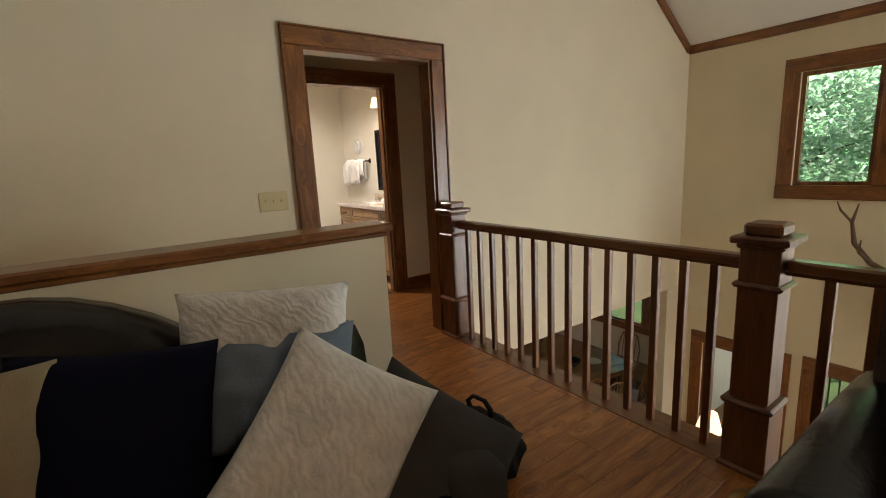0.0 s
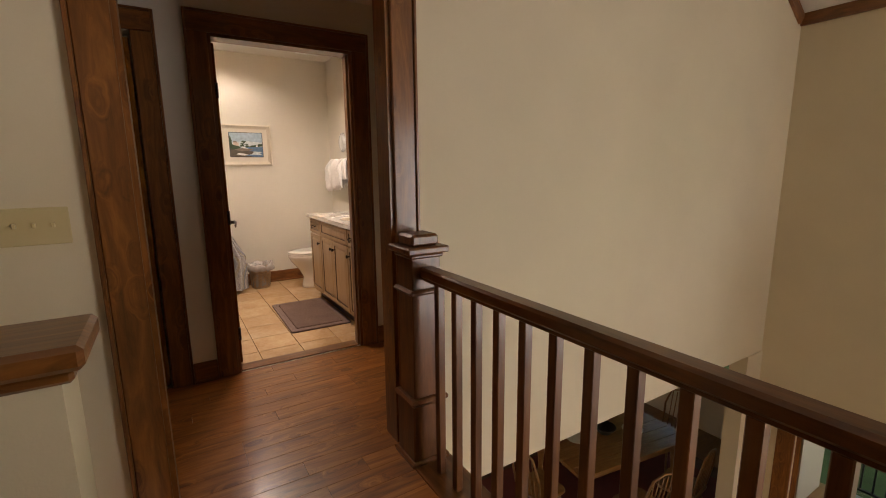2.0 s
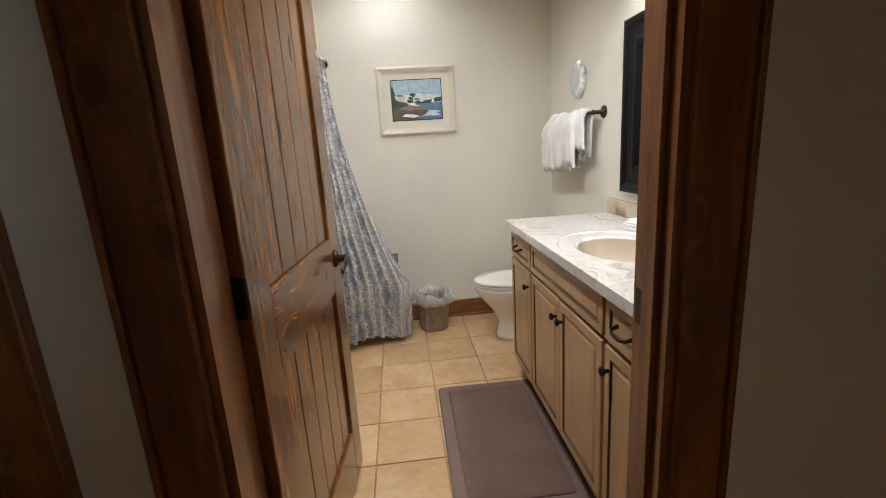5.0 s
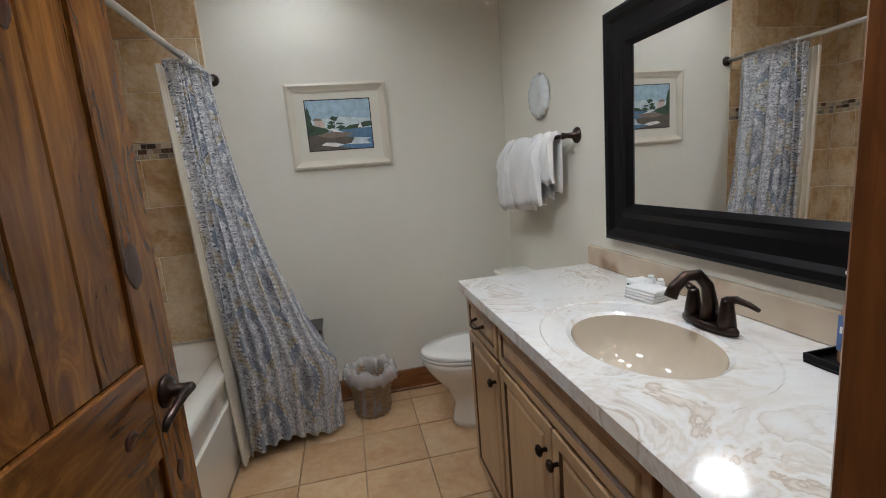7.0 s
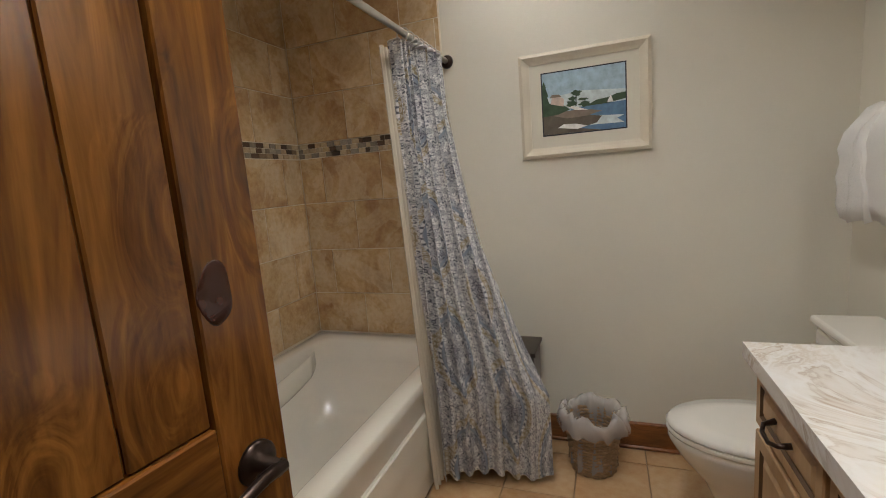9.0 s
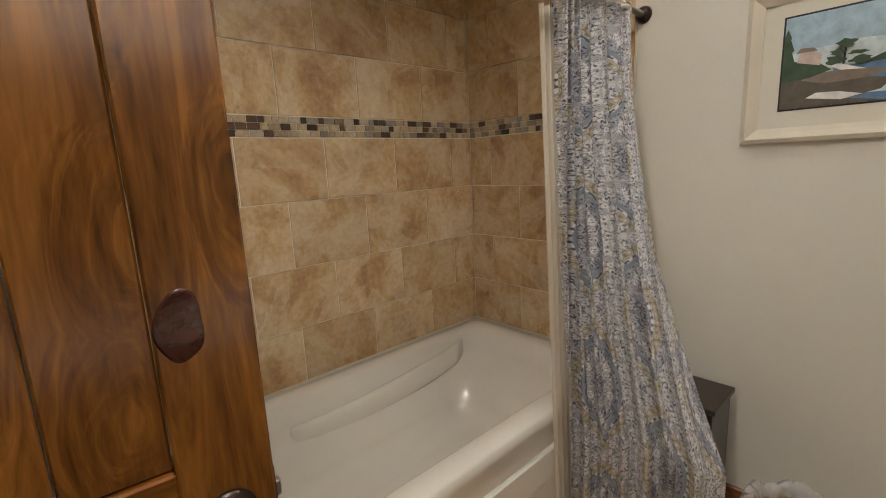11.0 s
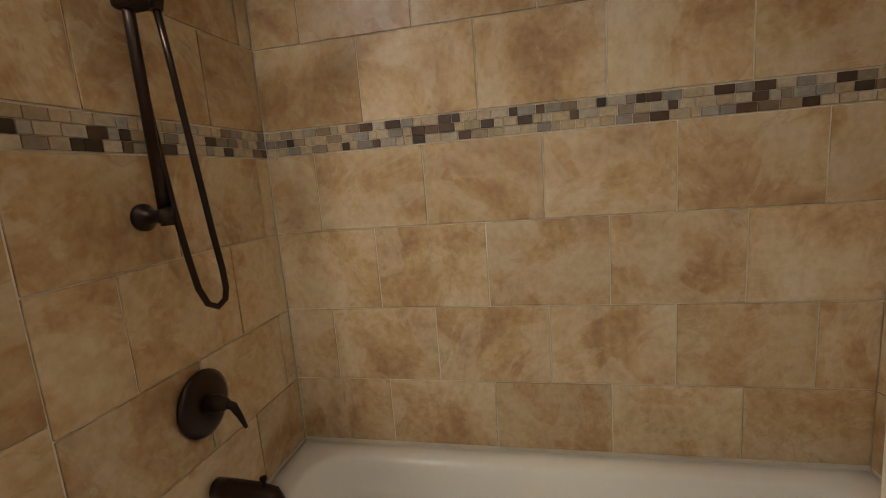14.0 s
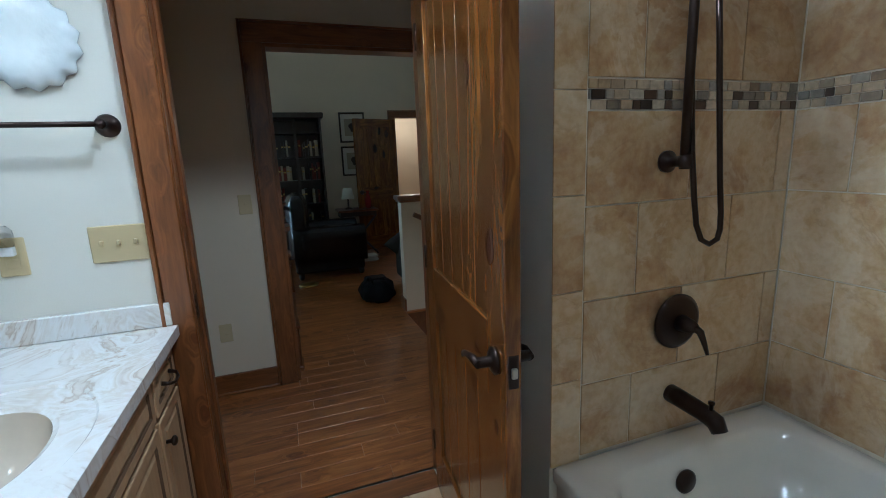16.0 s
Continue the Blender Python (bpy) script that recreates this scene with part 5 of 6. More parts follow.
for j in range(NV + 1):
    v = j / NV
    z = 1.862 - (1.862 - 0.055) * v
    spread = min(1.0, (v / 0.80) ** 1.6)
    row = []
    for i in range(NU + 1):
        u = i / NU
        ax, ay = 1.375 + 0.055 * min(1.0, 2 * u), 6.205 + 0.39 * u
        flat = 0.55 * spread
        bxx = 1.43 + 0.46 * u ** 0.85
        byy = 6.20 + 0.13 * u + 0.03 * math.sin(3.1 * u)
        ph = 2 * math.pi * (6.6 * (1 - (1 - u) ** 1.8) + 0.22 * math.sin(6 * u + 1.7 * v) + 0.10 * v)
        amp = 0.040 * (1 - 0.35 * spread * u) * (0.75 + 0.25 * math.sin(11 * u + 2))
        x = ax + (bxx - ax) * spread + amp * math.sin(ph) * (1 - 0.4 * spread)
        y = ay + (byy - ay) * spread - 0.6 * amp * spread * math.sin(ph) + 0.008 * math.sin(2 * ph + 3 * v)
        y = min(y, YF - 0.03)
        row.append(bm.verts.new((x, y, z + 0.02 * spread * math.sin(6 * u))))
    grid.append(row)
for j in range(NV):
    for i in range(NU):
        f = bm.faces.new((grid[j][i], grid[j + 1][i], grid[j + 1][i + 1], grid[j][i + 1]))
        f.smooth = True
        for lp, (a, b) in zip(f.loops, ((i, j), (i, j + 1), (i + 1, j + 1), (i + 1, j))):
            lp[uvl].uv = (a / NU * 0.85, b / NV * 1.8)
part("cloth", bm, CURTAIN, cu)
hem = [(1.375 + 0.055 * min(1.0, k / 40) + 0.028 * math.sin(2 * math.pi * 6.6 * (1 - (1 - k / 80) ** 1.8) + 0.9), 6.205 + 0.39 * k / 80, 1.866) for k in range(81)]
part("top_hem", tube(hem, 0.006, 6), CURTAIN, cu)
for k in range(8):
    y = 6.215 + 0.05 * k
    ring = [(1.42 + 0.024 * math.cos(a), y + 0.004 * math.sin(2 * a), 1.878 + 0.024 * math.sin(a)) for a in [2 * math.pi * i / 14 for i in range(15)]]
    part("ring", tube(ring, 0.0028, 6), NICKEL, cu, "metal curtain ring")
lin = thing("curtain_liner", (0, 0, 0), "clear vinyl shower curtain liner bunched at the tub's end", "curtain liner")
bm = bmesh.new()
grid = []
for j in range(31):
    v = j / 30
    row = []
    for i in range(31):
        u = i / 30
        ph = 2 * math.pi * 3.3 * u
        row.append(bm.verts.new((1.345 + 0.014 * math.sin(ph) + 0.07 * v, 6.16 + 0.10 * u - 0.01 * v, 1.84 - 1.80 * v)))
    grid.append(row)
for j in range(30):
    for i in range(30):
        bm.faces.new((grid[j][i], grid[j + 1][i], grid[j + 1][i + 1], grid[j][i + 1])).smooth = True
part("vinyl", bm, LINER, lin)
stand = thing("magazine_stand", (1.635, 6.55, 0), "dark wooden magazine stand behind the curtain", "stand")
part("side_panel", box((-0.17, -0.10, 0.10), (-0.152, 0.10, 0.53), 0.003), DARKW, stand)
part("side_panel", box((0.152, -0.10, 0.10), (0.17, 0.10, 0.53), 0.003), DARKW, stand)
part("top_board", box((-0.18, -0.11, 0.5305), (0.18, 0.11, 0.55), 0.003), DARKW, stand)
part("shelf", box((-0.1515, -0.09, 0.14), (0.1515, 0.09, 0.158), 0.003), DARKW, stand)
part("back_panel", box((-0.1515, 0.07, 0.1585), (0.1515, 0.085, 0.48), 0.003), DARKW, stand)
for x in (-0.16, 0.16):
    for y in (-0.08, 0.08):
        part("leg", box((x - 0.014, y - 0.014, 0), (x + 0.014, y + 0.014, 0.0995), 0.003), DARKW, stand)

# waste basket
wb = thing("waste_basket", (2.04, 6.52, 0), "round woven wicker waste basket with a clear liner bag", "waste basket")
part("floor_disc", lathe([(0, 0.004), (0.088, 0.004), (0.088, 0.012), (0, 0.012)], 24), WICKER, wb)
for k in range(15):
    z = 0.010 + 0.0145 * k
    r = 0.092 + 0.0014 * k
    pts = [((r + 0.0035 * math.sin(16 * a + math.pi * k)) * math.cos(a), (r + 0.0035 * math.sin(16 * a + math.pi * k)) * math.sin(a), z) for a in [2 * math.pi * i / 64 for i in range(65)]]
    part("weave_strand", tube(pts, 0.0072, 6), WICKER, wb)
part("rim", tube([(0.115 * math.cos(a), 0.115 * math.sin(a), 0.228) for a in [2 * math.pi * i / 40 for i in range(41)]], 0.009, 8), WICKER, wb)
loops = []
for q, z in ((0.100, 0.03), (0.104, 0.20), (0.108, 0.255), (0.122, 0.285), (0.142, 0.268), (0.155, 0.230), (0.150, 0.212)):
    loops.append([((q + 0.026 * noise.noise((4 * math.cos(a), 7 * math.sin(a), z * 30))) * math.cos(a), (q + 0.026 * noise.noise((5 * math.cos(a), 7 * math.sin(a), z * 20))) * math.sin(a), z + 0.040 * noise.noise((5 * math.cos(a), 5 * math.sin(a), z * 9))) for a in [2 * math.pi * i / 60 for i in range(60)]])
part("bin_bag", rings(loops, False, False), BAG, wb, "crumpled clear bin bag")

# toilet, tank against the mirror wall
wc = thing("toilet", (XR, 6.24, 0), "white porcelain toilet with closed lid", "toilet")


def egg(cx, a_f, a_b, b, z, n=36):
    return [(cx + (a_f if math.cos(t) < 0 else a_b) * math.cos(t), b * math.sin(t), z) for t in [2 * math.pi * i / n for i in range(n)]]


part("bowl", rings([egg(-0.36, 0.20, 0.20, 0.105, 0.0), egg(-0.36, 0.20, 0.20, 0.10, 0.03), egg(-0.37, 0.17, 0.19, 0.088, 0.12), egg(-0.385, 0.20, 0.19, 0.11, 0.21), egg(-0.40, 0.26, 0.21, 0.165, 0.30), egg(-0.41, 0.285, 0.22, 0.182, 0.36), egg(-0.41, 0.285, 0.22, 0.182, 0.385)]), PORC, wc)
part("seat", rings([egg(-0.41, 0.288, 0.20, 0.185, 0.3865), egg(-0.41, 0.292, 0.20, 0.188, 0.395), egg(-0.41, 0.288, 0.20, 0.185, 0.404)]), PORC, wc)
part("lid", rings([egg(-0.41, 0.288, 0.20, 0.185, 0.4075), egg(-0.41, 0.292, 0.20, 0.188, 0.416), egg(-0.41, 0.280, 0.195, 0.178, 0.428), egg(-0.41, 0.2, 0.15, 0.12, 0.433)]), PORC, wc)
part("tank", box((-0.20, -0.215, 0.37), (-0.015, 0.215, 0.72), 0.02, None, 3), PORC, wc)
part("tank_lid", box((-0.212, -0.228, 0.7205), (-0.008, 0.228, 0.752), 0.012, None, 3), PORC, wc)
part("flush_lever", tube([(-0.205, 0.16, 0.66), (-0.222, 0.16, 0.66), (-0.224, 0.10, 0.652)], [0.009, 0.007, 0.006], 8), NICKEL, wc)

# bath mat
mat_ob = thing("bath_mat", pose(2.235, 5.19, 0, 0, 0, -1), "mauve-brown plush bath mat with a ribbed border", "bath mat")
bm = rings([rr(-0.255, 0.255, -0.445, 0.445, 0.02, 0.001), rr(-0.258, 0.258, -0.448, 0.448, 0.022, 0.010), rr(-0.25, 0.25, -0.44, 0.44, 0.02, 0.017)])
part("border", bm, RUGE, mat_ob, "grey-brown border")
part("plush_field", rings([rr(-0.205, 0.205, -0.395, 0.395, 0.02, 0.0172), rr(-0.203, 0.203, -0.393, 0.393, 0.02, 0.022), rr(-0.19, 0.19, -0.38, 0.38, 0.02, 0.024)]), RUGM, mat_ob)


# ---------- loft furniture ----------
def cushion(w, h, d, bm=None, pinch=0.25, wob=0.006, n=22):
    """A stuffed pillow: w by h, d thick, in the local xz plane."""
    loops = []
    out = bmesh.new()
    verts = {}
    for side in (1, -1):
        for i in range(n + 1):
            for j in range(n + 1):
                u, v = 2 * i / n - 1, 2 * j / n - 1
                edge = (1 - u ** 4) * (1 - v ** 4)
                t = d / 2 * max(edge, 0) ** 0.45
                sx = 1 - pinch * 0.25 * (1 - abs(v) ** 2) * abs(u) ** 3
                sz = 1 - pinch * 0.25 * (1 - abs(u) ** 2) * abs(v) ** 3
                rim = i in (0, n) or j in (0, n)
                if rim and side == -1:
                    verts[(side, i, j)] = verts[(1, i, j)]
                    continue
                bump = wob * noise.noise((u * 3 + w * 9, v * 3, side + h * 7))
                verts[(side, i, j)] = out.verts.new((w / 2 * u * sx, side * t + bump * (0 if rim else 1), h / 2 * v * sz))
    for side in (1, -1):
        for i in range(n):
            for j in range(n):
                q = [verts[(side, i, j)], verts[(side, i + 1, j)], verts[(side, i + 1, j + 1)], verts[(side, i, j + 1)]]
                out.faces.new(q if side == -1 else list(reversed(q))).smooth = True
    return out


def puffy(lo, hi, bev, seg=4):
    return smooth(box(lo, hi, bev, None, seg))


def pillow(name, m, w, h, d, material, label, **kw):
    ob = thing(name, m, label, "pillow", "pillows on the sofa")
    part("cover", cushion(w, h, d, **kw), material, ob)
    return ob


sofa = thing("sofa", (0.0, 1.885, 0), "dark leather sofa with a curved back against the half wall", "sofa")
arch = []
for i in range(25):
    x = -1.55 + 2.35 * i / 24
    top = max(0.70, 1.02 - 0.93 * max(0.0, x + 0.25) ** 2 - 0.6 * max(0.0, -0.85 - x) ** 2)
    arch.append([(x, 0.0, 0.12), (x, 0.0, top - 0.05), (x, -0.04, top), (x, -0.13, top), (x, -0.20, top - 0.06), (x, -0.24, 0.40), (x, -0.20, 0.12)])
part("back", rings(arch), LEATHER, sofa)
part("seat", puffy((-1.50, -0.98, 0.22), (0.72, -0.22, 0.45), 0.05), LEATHER, sofa)
part("base", box((-1.5, -0.92, 0.06), (0.72, -0.1, 0.219), 0.01), LEATHER, sofa)
for x0, x1 in ((0.70, 0.87), (-1.75, -1.52)):
    part("arm", puffy((x0, -1.0, 0.06), (x1, -0.06, 0.53), 0.07), CHARC if x0 > 0 else LEATHER, sofa, "charcoal throw covered arm" if x0 > 0 else "")
for x in (-1.45, 0.66):
    for y in (-0.88, -0.15):
        part("foot", box((x - 0.03, y - 0.03, 0), (x + 0.03, y + 0.03, 0.0595), 0.004), DARKW, sofa)

pillow("fur_pillow", pose(0.403, 1.565, 0.836, -16, 0, -30), 0.56, 0.28, 0.16, FUR, "cream ribbed faux fur lumbar pillow", wob=0.012)
pillow("navy_pillow", pose(-0.03, 1.40, 0.685, -22, 2, -24), 0.50, 0.50, 0.17, NAVY, "dark navy velvet throw pillow")
pillow("tan_pillow", pose(-0.34, 1.46, 0.70, -18, 0, -10), 0.46, 0.46, 0.17, TAN, "tan cotton throw pillow", wob=0.016)
pillow("fur_pillow", pose(0.425, 1.13, 0.630, -32, 30, -36), 0.43, 0.50, 0.16, FUR, "cream ribbed faux fur square pillow", wob=0.012)
quilt = pillow("folded_quilt", pose(0.41, 1.46, 0.68, -30, 0, -30), 0.46, 0.38, 0.16, BLUEQ, "rumpled blue and cream patchwork quilt", wob=0.03)
pillow("charcoal_pillow", pose(0.70, 1.08, 0.475, -36, 36, -34), 0.50, 0.44, 0.16, CHARC, "charcoal grey throw pillow on the sofa arm", wob=0.014)

bag = thing("black_tote_bag", Matrix.Translation((1.22, 1.50, 0)) @ Matrix.Diagonal((1.0, 1.0, 0.62, 1.0)), "slouched black nylon bag on the floor", "bag")
loops = []
for q, z in ((0.8, 0.0), (1.0, 0.06), (1.05, 0.16), (0.9, 0.27), (0.65, 0.33), (0.2, 0.32)):
    loops.append([(0.17 * q * math.cos(a) * (1 + 0.25 * noise.noise((3 * math.cos(a), 3 * math.sin(a), z * 9))), 0.21 * q * math.sin(a) * (1 + 0.25 * noise.noise((3 * math.cos(a) + 4, 3 * math.sin(a), z * 9))), z + 0.02 * noise.noise((4 * math.cos(a), 4 * math.sin(a), 2))) for a in [2 * math.pi * i / 40 for i in range(40)]])
part("body", rings(loops), BLACKC, bag)
part("strap", tube([(0.06, 0.10, 0.30), (0.07, 0.14, 0.36), (0.08, 0.11, 0.41), (0.09, 0.04, 0.41), (0.09, 0.0, 0.36), (0.08, -0.01, 0.30)], 0.013, 8), BLACKC, bag)
part("flap", puffy((-0.12, -0.20, 0.24), (0.10, -0.02, 0.34), 0.03), BLACKC, bag)

# leather armchair by the railing
ac = thing("leather_armchair", pose(1.56, -0.06, 0, 0, 0, -90), "black leather club armchair with rolled arms and nailheads", "armchair")
part("base", box((-0.44, -0.42, 0.08), (0.44, 0.42, 0.30), 0.03, None, 3), LEATHER, ac)
part("seat_cushion", puffy((-0.27, -0.40, 0.301), (0.27, 0.26, 0.47), 0.05), LEATHER, ac)
for s in (-1, 1):
    part("arm", rings([[(s * 0.37 + 0.125 * math.cos(a) * f, y, 0.52 + 0.125 * math.sin(a) * f if math.sin(a) > -0.5 else 0.20) for a in [2 * math.pi * i / 24 for i in range(24)]] for y, f in ((-0.46, 0.80), (-0.45, 0.97), (-0.43, 1.0), (0.20, 1.0), (0.42, 0.95))]), LEATHER, ac)
part("backrest", rings([[(0.46 * q * math.cos(a) if abs(math.cos(a)) < 0.8 else 0.46 * q * 0.9 * math.copysign(1, math.cos(a)), 0.34 + d * math.sin(a), z) for a in [2 * math.pi * i / 28 for i in range(28)]] for q, d, z in ((0.95, 0.13, 0.25), (1.0, 0.14, 0.6), (1.0, 0.14, 0.93), (0.93, 0.10, 1.02), (0.8, 0.04, 1.05))]), LEATHER, ac)
for x in (-0.38, 0.38):
    for y in (-0.38, 0.36):
        part("foot", lathe([(0.02, 0), (0.035, 0.03), (0.03, 0.0795), (0, 0.0798)], 14, (x, y, 0)), DARKW, ac)
lampbase = thing("brass_floor_dish", (1.86, 0.60, 0), "round brass base of a floor lamp by the newel", "lamp base")
part("dish", lathe([(0.0, 0.0), (0.11, 0.0), (0.115, 0.008), (0.09, 0.018), (0.03, 0.03), (0.0, 0.032)], 28), BRASS, lampbase)

# back of the loft: bookcase, prints, side table
bc = thing("bookcase", (1.87, -1.20, 0), "tall dark wooden bookcase with glass doors and books", "bookcase")
part("side", box((-0.46, -0.18, 0), (-0.43, 0.18, 2.06), 0.003), DARKW, bc)
part("side", box((0.27, -0.18, 0), (0.30, 0.18, 2.06), 0.003), DARKW, bc)
part("back_panel", box((-0.4295, -0.18, 0), (0.2695, -0.16, 2.06)), DARKW, bc)
part("cornice", box((-0.50, -0.18, 2.0605), (0.33, 0.22, 2.14), 0.012), DARKW, bc)
part("plinth", box((-0.4295, -0.159, 0), (0.2695, 0.178, 0.10)), DARKW, bc)
for z in (0.45, 0.80, 1.15, 1.50, 1.85):
    part("shelf", box((-0.4295, -0.159, z), (0.2695, 0.15, z + 0.022)), DARKW, bc)
part("door_stile", box((-0.10, 0.152, 0.11), (-0.06, 0.175, 2.05), 0.003), DARKW, bc)
for z in (0.45, 0.80, 1.15, 1.50):
    x = -0.40
    row = random.random()
    while x < 0.22:
        w = random.uniform(0.02, 0.045)
        if random.random() < 0.7 and not (-0.14 < x < -0.03):
            b = thing("book", (1.87 + x, -1.24, z + 0.0223), "old cloth-bound book in the bookcase", "book", "books in the bookcase")
            h = random.uniform(0.19, 0.26)
            part("cover", box((0, -0.09, 0), (w, 0.09, h), 0.003), random.choice((BOOKA, BOOKB, DARKW)), b)
            part("spine_band", box((0.003, 0.0905, h * 0.6), (w - 0.003, 0.0915, h * 0.7)), BRASS, b)
        x += w + 0.004
for z in (1.72, 1.20):
    o = picture("framed_print", pose(0.90, -1.4, z, 0, 0, -90), 0.40, 0.46, 0.025, 0.05, DARKW, "aged botanical print in a thin dark frame")
    part("print_sheet", box((-0.0118, -0.12, 0.10), (-0.0105, 0.12, 0.36)), PAPER, o)
    part("print_figure", smooth(rings([[(-d, 0.05 * math.cos(a) * (1 + 0.3 * math.sin(3 * a)), 0.23 + 0.07 * math.sin(a)) for a in [2 * math.pi * i / 20 for i in range(20)]] for d in (0.0119, 0.0125)]), False), DARKW, o)
st = thing("side_table", (0.98, -1.05, 0), "dark wooden side table with crossed legs", "side table")
part("top", box((-0.30, -0.24, 0.67), (0.30, 0.24, 0.70), 0.005), TRIM["x"], st)
part("apron", box((-0.27, -0.21, 0.60), (0.27, 0.21, 0.6695), 0.003), DARKW, st)
for s in (-1, 1):
    for e in (-1, 1):
        part("leg", tube([(e * 0.26, s * 0.19, 0.60), (-e * 0.26, s * 0.19 + 0.012 * e, 0.0)], 0.016, 8), DARKW, st)
vase = thing("red_vase", (0.80, -1.0, 0.7003), "slim dark red glazed vase", "vase")
part("body", lathe([(0.03, 0), (0.045, 0.04), (0.05, 0.12), (0.03, 0.19), (0.018, 0.23), (0.03, 0.27), (0.0, 0.272)], 20), REDG, vase)
tl = thing("table_lamp", (1.10, -1.05, 0.7003), "small unlit table lamp with a pale shade", "lamp")
part("foot", lathe([(0.06, 0), (0.06, 0.012), (0.015, 0.03), (0.012, 0.17), (0, 0.17)], 18), DARKW, tl)
part("shade", lathe([(0.10, 0.16), (0.065, 0.32), (0, 0.322)], 20), LINEN, tl)
paper = thing("paper_stack", (0.98, -0.45, 0), "loose stack of papers on the floor", "papers")
for i in range(6):
    part("sheet", box((-0.15, -0.11, 0.012 * i), (0.15, 0.11, 0.012 * i + 0.010), 0.001), LINEN, paper, "", Matrix.Translation((0.01 * math.sin(5 * i), 0.01 * math.cos(3 * i), 0)) @ pose(0, 0, 0, 0, 0, 6 * math.sin(3 * i)))

# wall trophy over the patio doors: one plain mesh
trophy = tagged(new("wall_trophy", bpy.data.meshes.new("wall_trophy")), "brown mounted trophy with long dark branching antlers", "wall trophy")
bm = bmesh.new()
tube([(5.86, 0.70, -0.30), (5.70, 0.70, -0.28), (5.55, 0.72, -0.16), (5.42, 0.76, -0.08), (5.30, 0.80, -0.20), (5.20, 0.84, -0.34), (5.16, 0.86, -0.40)], [0.26, 0.24, 0.19, 0.15, 0.12, 0.08, 0.05], 18, bm)
for s in (-1, 1):
    tube([(5.45, 0.74 + s * 0.10, 0.0), (5.45, 0.74 + s * 0.19, 0.06), (5.47, 0.74 + s * 0.23, -0.02)], [0.03, 0.06, 0.01], 8, bm)
    beam = [(5.47, 0.72 + s * 0.06, 0.05), (5.60, 0.72 + s * 0.16, 0.14), (5.62, 0.72 + s * 0.34, 0.24), (5.58, 0.72 + s * 0.46, 0.42), (5.52, 0.72 + s * 0.48, 0.62), (5.48, 0.72 + s * 0.44, 0.80)]
    tube(beam, [0.032, 0.028, 0.025, 0.022, 0.016, 0.006], 8, bm)
    tube([beam[0], (5.32, 0.72 + s * 0.12, 0.16), (5.22, 0.72 + s * 0.16, 0.30)], [0.02, 0.014, 0.005], 7, bm)
    tube([beam[2], (5.46, 0.72 + s * 0.40, 0.36), (5.40, 0.72 + s * 0.38, 0.48)], [0.018, 0.013, 0.005], 7, bm)
    tube([beam[4], (5.46, 0.72 + s * 0.56, 0.74), (5.42, 0.72 + s * 0.58, 0.82)], [0.013, 0.010, 0.004], 7, bm)
bm.to_mesh(trophy.data)
bm.free()
trophy.data.materials.append(HIDE)
trophy.data.materials.append(ANTLER)
for p in trophy.data.polygons:
    p.use_smooth = True
    if p.center.z > 0.10 or (p.center.z > 0.04 and abs(p.center.y - 0.72) > 0.21):
        p.material_index = 1

# ---------- lower floor seen through the railing ----------
dt = thing("dining_table", pose(5.65, 4.40, -2.75, 0, 0, -8), "rustic brown wooden dining table", "dining table")
for i in range(6):
    part("top_board", box((-0.85, -0.51 + 0.17 * i, 0.71), (0.85, -0.342 + 0.17 * i, 0.755), 0.004), PINE, dt)
part("apron", box((-0.75, -0.42, 0.60), (0.75, 0.42, 0.7095), 0.004), PINE, dt)
for x in (-0.72, 0.72):
    for y in (-0.40, 0.40):
        part("leg", lathe([(0.035, 0), (0.045, 0.1), (0.03, 0.3), (0.05, 0.5), (0.045, 0.5995), (0, 0.5998)], 14, (x, y, 0)), PINE, dt)
for i, (x, y) in enumerate(((-0.4, 0.15), (0.35, -0.1), (0.0, 0.05))):
    o = thing("place_setting" if i < 2 else "centrepiece_bowl", Matrix.Translation((5.65 + x, 4.40 + y, -1.9945)), "round pale plate on the dining table" if i < 2 else "dark centrepiece bowl on the dining table", "plate" if i < 2 else "bowl")
    part("plate" if i < 2 else "bowl", lathe([(0.0, 0), (0.07, 0), (0.13, 0.015), (0.125, 0.018), (0.06, 0.006), (0, 0.006)] if i < 2 else [(0, 0), (0.07, 0), (0.14, 0.09), (0.13, 0.09), (0.05, 0.02), (0, 0.02)], 24), LINEN if i < 2 else DARKW, o)


def windsor(m):
    ob = thing("dining_chair", m, "bentwood spindle-back dining chair with a pale seat", "dining chair", "chairs round the dining table")
    part("seat", rings([rr(-0.22, 0.22, -0.21, 0.21, 0.08, 0.43), rr(-0.23, 0.23, -0.22, 0.22, 0.09, 0.45), rr(-0.22, 0.22, -0.21, 0.21, 0.08, 0.47)]), PINE, ob)
    for x in (-1, 1):
        for y in (-1, 1):
            part("leg", tube([(x * 0.15, y * 0.14, 0.435), (x * 0.22, y * 0.21, 0)], [0.017, 0.012], 8), PINE, ob)
    part("hoop", tube([(-0.20, 0.19, 0.46), (-0.22, 0.24, 0.75), (-0.15, 0.27, 0.97), (0, 0.28, 1.02), (0.15, 0.27, 0.97), (0.22, 0.24, 0.75), (0.20, 0.19, 0.46)], 0.013, 8), PINE, ob)
    for k in range(5):
        part("spindle", tube([(-0.12 + 0.06 * k, 0.19, 0.465), (-0.13 + 0.065 * k, 0.27, 0.97)], 0.007, 6), PINE, ob)
    return ob


